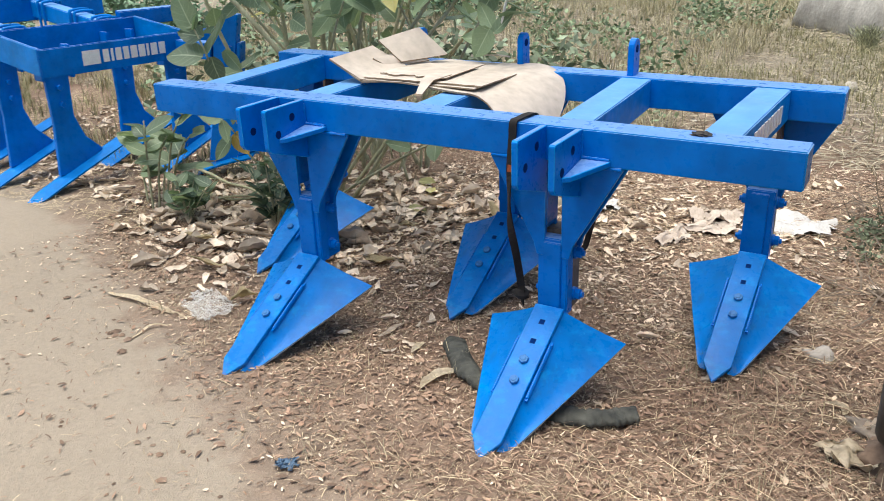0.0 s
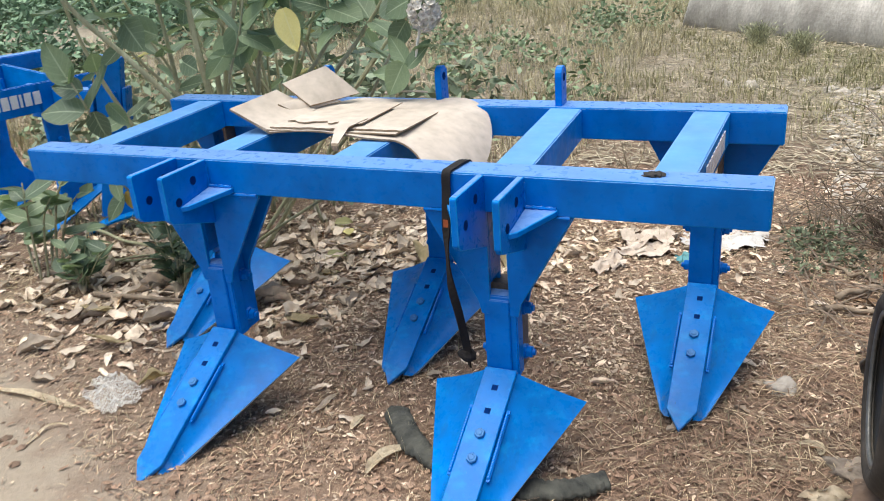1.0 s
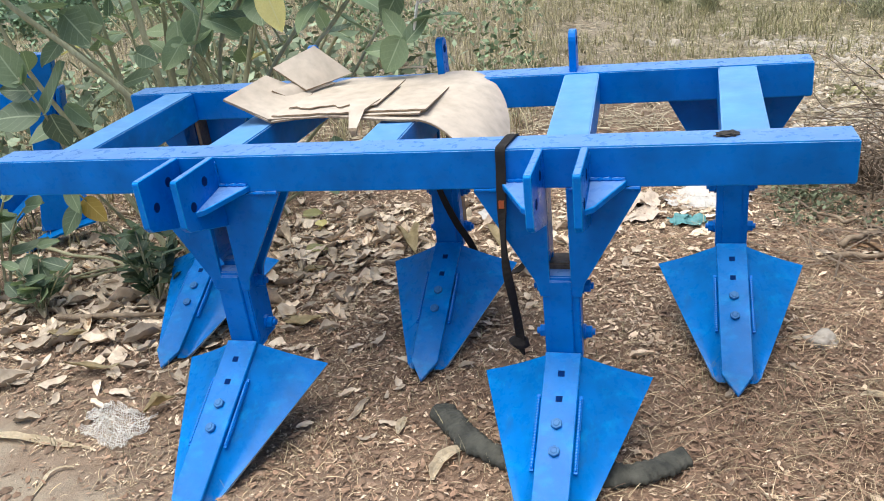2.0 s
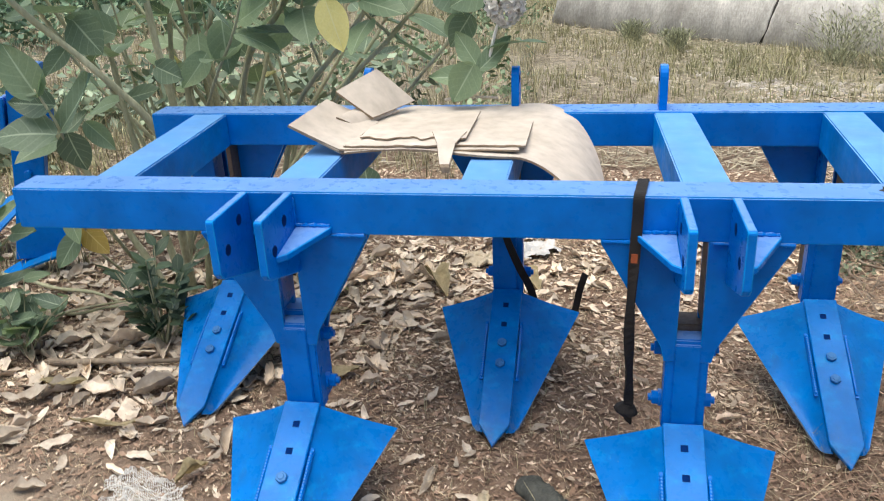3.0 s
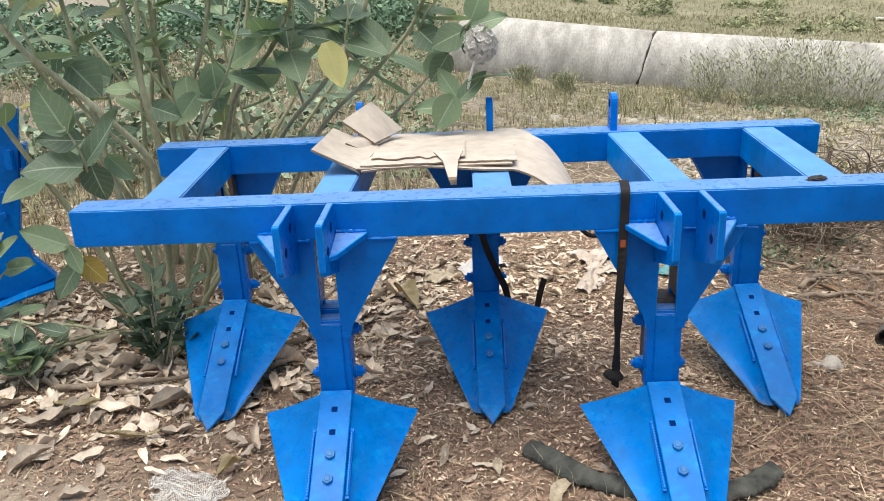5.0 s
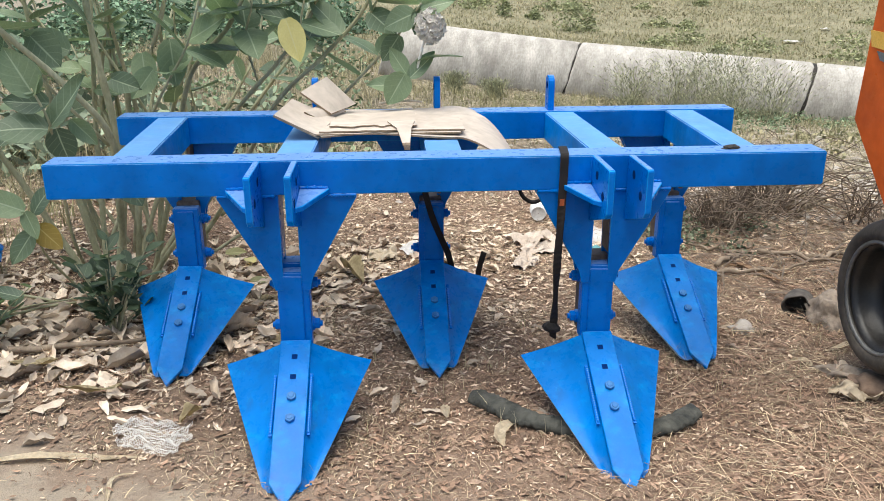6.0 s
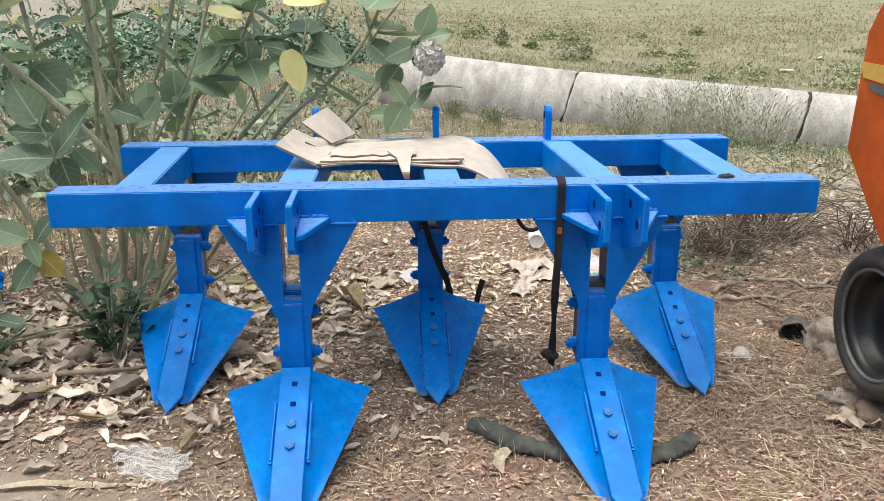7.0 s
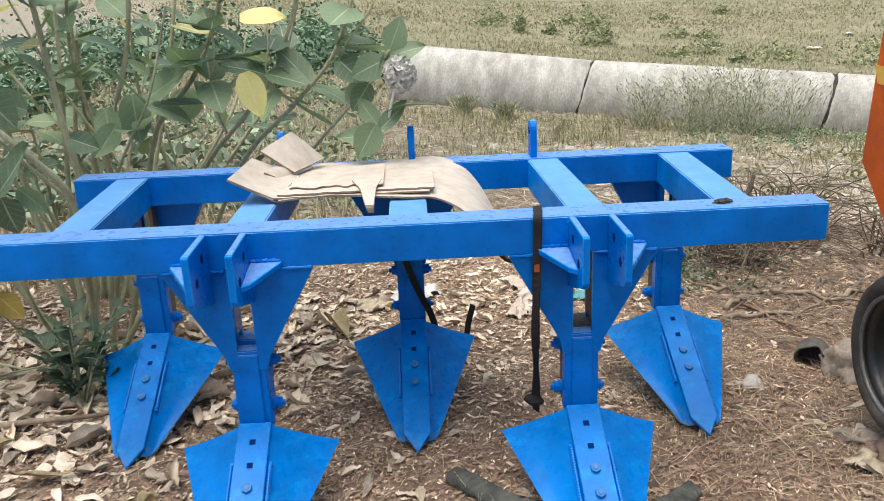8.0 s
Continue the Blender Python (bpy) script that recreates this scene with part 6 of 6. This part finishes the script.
rest("dry_husk", curl_strip(0.165, 0.019, (0.02, 0.05, 0.16, 0.05), 1), HUSK, 0.195, -0.07, "pale curled dry husk beside the rubber strip", "husk", 222)
rest("dry_husk", curl_strip(0.075, 0.013, (0.02,), 2), HUSK, 0.0, 0.03, "small pale split husk on bare earth", "husk", 262)
rest("dry_husk", curl_strip(0.12, 0.012, (0.05, -0.05), 3), DEAD_LEAF, -0.13, 0.12, "brown rolled dry husk on bare earth", "husk", 250)
rest("dry_husk", curl_strip(0.08, 0.014, (0.2,), 4), HUSK, 1.15, 0.20, "pale curled dry husk in the straw", "husk", 60)
rest("dry_stick", curl_strip(0.42, 0.015, (0.01, -0.03), 5), HUSK, -1.20, -0.16, "pale flat dry stalk on the dust", "stick", -4)
rest("dry_stick", curl_strip(0.16, 0.006, (0.3, 0.01), 6), HUSK, -0.78, -0.27, "pale flat dry stalk on the dust", "stick", 160)
for k, (x, y, turn, size) in enumerate(((-0.49, 0.50, 15, 0.13), (-0.70, 0.0, -20, 0.10), (-1.02, 0.16, 30, 0.17), (-0.86, 0.34, 70, 0.12), (-1.25, 0.33, 20, 0.14), (-0.30, 1.12, -10, 0.2), (0.02, 1.2, 12, 0.18), (-0.62, 0.9, 40, 0.12))):
    own = bmesh.new()
    pr = random.Random(50 + k)
    ps, fs = dry_leaf(size * 0.95, size)(pr)
    vs = [own.verts.new(p) for p in ps]
    for f in fs:
        own.faces.new([vs[i] for i in f])
    bmesh.ops.solidify(own, geom=own.faces[:], thickness=0.001)
    rest("large_dead_leaf", own, TAN_LEAF, x, y, "large pale curled dead leaf", "dead leaf", turn, 0.01, "large dead leaves", True)
for k, (x, y) in enumerate(((-0.70, 1.05), (-0.72, 1.27), (-0.75, 0.62), (-0.86, 1.40))):
    ob = add_leaf(None, Vector((x, y, ground_z(x, y) + 0.03)), (math.cos(k * 2.1), math.sin(k * 2.1), 0.05), 0.09, LEAVES_YELLOW, rng, (0.1, -0.3, 1))
    ob.name = "fallen_leaf"
    tagged(ob, "fallen yellow leaf among the dry litter", "fallen leaf", "fallen yellow leaves")

# pale net bag, a crumpled web of threads
own = bmesh.new()
grid = [[own.verts.new((0.21 * (u / 44 - 0.5) * (1 + 0.2 * noise.noise((u * 0.12, v * 0.12, 1))), 0.19 * (v / 40 - 0.5) + 0.03 * math.sin(u * 0.14), 0.008 + 0.03 * max(0, noise.noise((u * 0.15, v * 0.17, 5.0))) + 0.010 * noise.noise((u * 0.5, v * 0.5, 2.0)))) for v in range(41)] for u in range(45)]
for u in range(44):
    for v in range(40):
        if ((u - 22) / 23) ** 2 + ((v - 20) / 21) ** 2 < 0.9 + 0.9 * noise.noise((u * 0.12, v * 0.12, 8)):
            own.faces.new((grid[u][v], grid[u + 1][v], grid[u + 1][v + 1], grid[u][v + 1]))
bmesh.ops.delete(own, geom=[v for v in own.verts if not v.link_faces], context="VERTS")
bmesh.ops.wireframe(own, faces=own.faces[:], thickness=0.0014, use_replace=True, use_even_offset=True)
rest("net_bag", own, PETAL, -0.79, -0.09, "crumpled torn white mesh net on the earth", "net", 20, 0.002)


def rag(w, d, h, seed):
    own = bmesh.new()
    n = 16
    g = [[own.verts.new((w * (u / n - 0.5) + 0.02 * noise.noise((u * 0.4, v * 0.4, seed)), d * (v / n - 0.5) + 0.02 * noise.noise((u * 0.4, v * 0.4, seed + 3)), 0.006 + 0.7 * h * max(0.0, 0.35 + noise.noise((u * 0.22, v * 0.22, seed + 7))) + 0.3 * h * abs(noise.noise((u * 0.6, v * 0.45, seed))) + 0.003 * noise.noise((u * 1.3, v * 1.3, seed)))) for v in range(n + 1)] for u in range(n + 1)]
    for u in range(n):
        for v in range(n):
            if ((u - n / 2) / (n * 0.52)) ** 2 + ((v - n / 2) / (n * 0.52)) ** 2 < 1 + 0.4 * noise.noise((u * 0.22, v * 0.22, seed + 1)) + 0.15 * noise.noise((u * 0.8, v * 0.8, seed + 2)):
                own.faces.new((g[u][v], g[u + 1][v], g[u + 1][v + 1], g[u][v + 1]))
    bmesh.ops.delete(own, geom=[v for v in own.verts if not v.link_faces], context="VERTS")
    return own


BROWN_STRIP = surface("tan_bark_strip", (0.30, 0.18, 0.10), (0.46, 0.32, 0.20), 20, 120, 0.85, 0.3, 0.002)
YELLOWED = surface("yellowed_plastic", (0.42, 0.34, 0.235), (0.56, 0.47, 0.34), 14, 120, 0.6)
CUP_WHITE = surface("white_paper", (0.70, 0.69, 0.66), (0.82, 0.81, 0.78), 12, 90, 0.6)
BLUE_SCRAP = surface("faded_blue_plastic", (0.06, 0.12, 0.20), (0.16, 0.24, 0.34), 30, 150, 0.5)
TEAL_BAG = surface("faded_teal_net", (0.08, 0.26, 0.28), (0.16, 0.38, 0.40), 20, 150, 0.7)
PINK_PAPER = surface("pale_pink_paper", (0.47, 0.385, 0.31), (0.66, 0.57, 0.48), 14, 120, 0.8)
rest("plastic_rag", rag(0.34, 0.24, 0.05, 1.0), WHITE_TRASH, 0.80, 1.62, "dirty white plastic sheet lying crumpled", "litter", 10, 0, "scattered litter", True)
rest("plastic_rag", rag(0.24, 0.15, 0.06, 2.0), PINK_PAPER, 0.52, 1.55, "crumpled pale paper on the ground", "litter", 30, 0, "scattered litter", True)
rest("plastic_rag", rag(0.15, 0.11, 0.06, 3.0), YELLOWED, -0.18, 1.38, "yellowed crumpled plastic bag", "litter", -15, 0, "scattered litter", True)
rest("plastic_rag", rag(0.22, 0.16, 0.045, 4.0), WHITE_TRASH, 0.0, 1.48, "dirty white crumpled plastic bag", "litter", 40, 0, "scattered litter", True)
rest("plastic_rag", rag(0.14, 0.10, 0.05, 5.0), TEAL_BAG, 0.72, 1.36, "faded teal scrap of netting", "litter", 0, 0, "scattered litter", True)
rest("plastic_scrap", rag(0.05, 0.03, 0.018, 12.0), BLUE_SCRAP, 0.043, -0.667, "small faded blue plastic scrap on the dust", "litter", 35, 0, "", True)
rest("plastic_rag", rag(0.16, 0.10, 0.06, 6.0), YELLOWED, 1.19, 0.0, "pale yellow torn plastic by the wheel", "litter", 0, 0, "scattered litter", True)
for k in range(16):
    x, y = rng.uniform(3.5, 12), 9.5 + 12 * rng.random() ** 1.5
    rest("plastic_rag", rag(rng.uniform(0.2, 0.6), rng.uniform(0.15, 0.4), 0.05, 10.0 + k), WHITE_TRASH, x, y, "white plastic scrap blown into the field", "litter", rng.uniform(0, 180), 0.04, "scattered litter", True)
heaps = [(1.36, 4.94, 0.14, 5), (1.25, 5.40, 0.10, 2), (1.80, 4.30, 0.2, 7), (1.88, 4.84, 0.15, 3), (0.50, 5.09, 0.0, 1), (0.70, 4.97, 0.04, 1), (2.2, 5.0, 0.6, 4), (2.9, 4.4, 0.6, 4)]
for k, (hx, hy, spread, _) in enumerate([h for h in heaps for _ in range(h[3])]):
    x, y = hx + rng.gauss(0, 1) * spread, hy + rng.gauss(0, 1) * spread
    rest("rubble_stone", lump((rng.uniform(0.04, 0.085), rng.uniform(0.035, 0.07), rng.uniform(0.025, 0.055)), 30 + k, 0.9, 3), RUBBLE, x, y, "pale rubble stone in dry grass", "stone", rng.uniform(0, 180), -0.012, "rubble stones", True)
rest("plastic_rag", rag(0.22, 0.13, 0.04, 8.0), PINK_PAPER, 0.52, 1.42, "crumpled tan paper on the ground", "litter", 25, 0, "scattered litter", True)
rest("plastic_rag", rag(0.15, 0.11, 0.05, 9.0), PINK_PAPER, 0.42, 1.22, "crumpled pale paper on the ground", "litter", 70, 0, "scattered litter", True)
rest("dry_strip", curl_strip(0.36, 0.013, (0.02, -0.03, 0.05), 8), BROWN_STRIP, 1.26, 1.24, "bent tan strip of dry bark", "bark", -70)
rest("dry_strip", curl_strip(0.26, 0.012, (0.03, 0.02), 9), BROWN_STRIP, 1.16, 1.16, "bent tan strip of dry bark", "bark", -20)
rest("paper_cup", merge(lathe([(0.045, -0.05), (0.048, -0.05), (0.036, 0.05), (0.033, 0.05)], 28), lathe([(0.002, 0.04), (0.034, 0.04), (0.034, 0.043), (0.002, 0.043)], 28)), CUP_WHITE, 0.60, 1.94, "white paper cup lying on its side", "cup", 258, 0.045)
# a stone-shaped pale lump stands in for a crumpled paper
rest("field_stone", lump((0.045, 0.035, 0.03), 3.0, 0.6), PALE_STONE, 1.055, 0.49, "pale lump standing for crumpled paper in the straw", "stone", 20, 0.0, "", True)
rest("field_stone", lump((0.095, 0.075, 0.085), 5.0, 0.5, 4), BROWN_STONE, 1.395, 0.56, "tan rounded stone near the wheel", "stone", 60, 0.01, "", True)
rest("field_stone", lump((0.075, 0.04, 0.03), 7.0, 0.6, 4), BROWN_STONE, 1.235, 0.14, "brown earth-covered stone under straw", "stone", -30, 0.0, "", True)
OLD_POT = surface("old_grey_pot", (0.035, 0.030, 0.026), (0.17, 0.15, 0.125), 18, 90, 0.85)
pot = lathe([(r * 0.72, x * 0.72) for r, x in [(0.04, -0.075), (0.058, -0.06), (0.064, -0.01), (0.058, 0.05), (0.062, 0.065), (0.055, 0.066), (0.05, 0.05), (0.056, -0.01), (0.05, -0.055), (0.003, -0.066), (0.003, -0.075)]], 32)
for v in pot.verts:
    v.co *= 1.1
    if v.co.x > 0.01:
        v.co.x -= 0.035 * max(0.0, 0.2 + noise.noise((v.co.y * 28, v.co.z * 28, 4.0)))
    v.co.z *= 0.86
rest("soil_mound", lump((0.15, 0.12, 0.05), 9.0, 0.5, 4), CLOD, 1.33, 0.03, "mound of brown soil under the wheel", "soil mound", 15, 0.0, "", True)
rest("broken_pot", pot, OLD_POT, 1.315, 0.635, "old grey-brown pot lying open on its side", "pot", 235, 0.044, "", True)
DRY_WOOD = surface("dry_brown_wood", (0.15, 0.11, 0.075), (0.36, 0.285, 0.205), 14, 90, 0.9, 0.5, 0.004)
rest("dry_strip", curl_strip(0.26, 0.012, (0.06, 0.02, -0.03), 5), HUSK, 1.25, 0.30, "pale curved dry stalk by the stone", "stalk", 8)
for k, (x, y, L, turn) in enumerate(((1.15, 1.02, 0.42, 8), (1.45, 1.28, 0.36, -35), (1.62, 1.18, 0.30, 15), (1.2, 1.12, 0.3, 40), (-0.98, 0.47, 0.55, 4), (1.34, 1.3, 0.22, 150))):
    line = spline([(L * q / 7, rng.uniform(-0.02, 0.02), 0.014 + rng.uniform(0.0, 0.025)) for q in range(8)], 3)
    rest("dry_branch", tube(line, 0.012 if L > 0.28 else 0.007, 0.005, 8, 0.1, rng), DRY_WOOD, x - (0.4 if x < 0 else 0), y, "dry grey-brown branch on the ground", "branch", turn, 0.0, "dry branches", True)
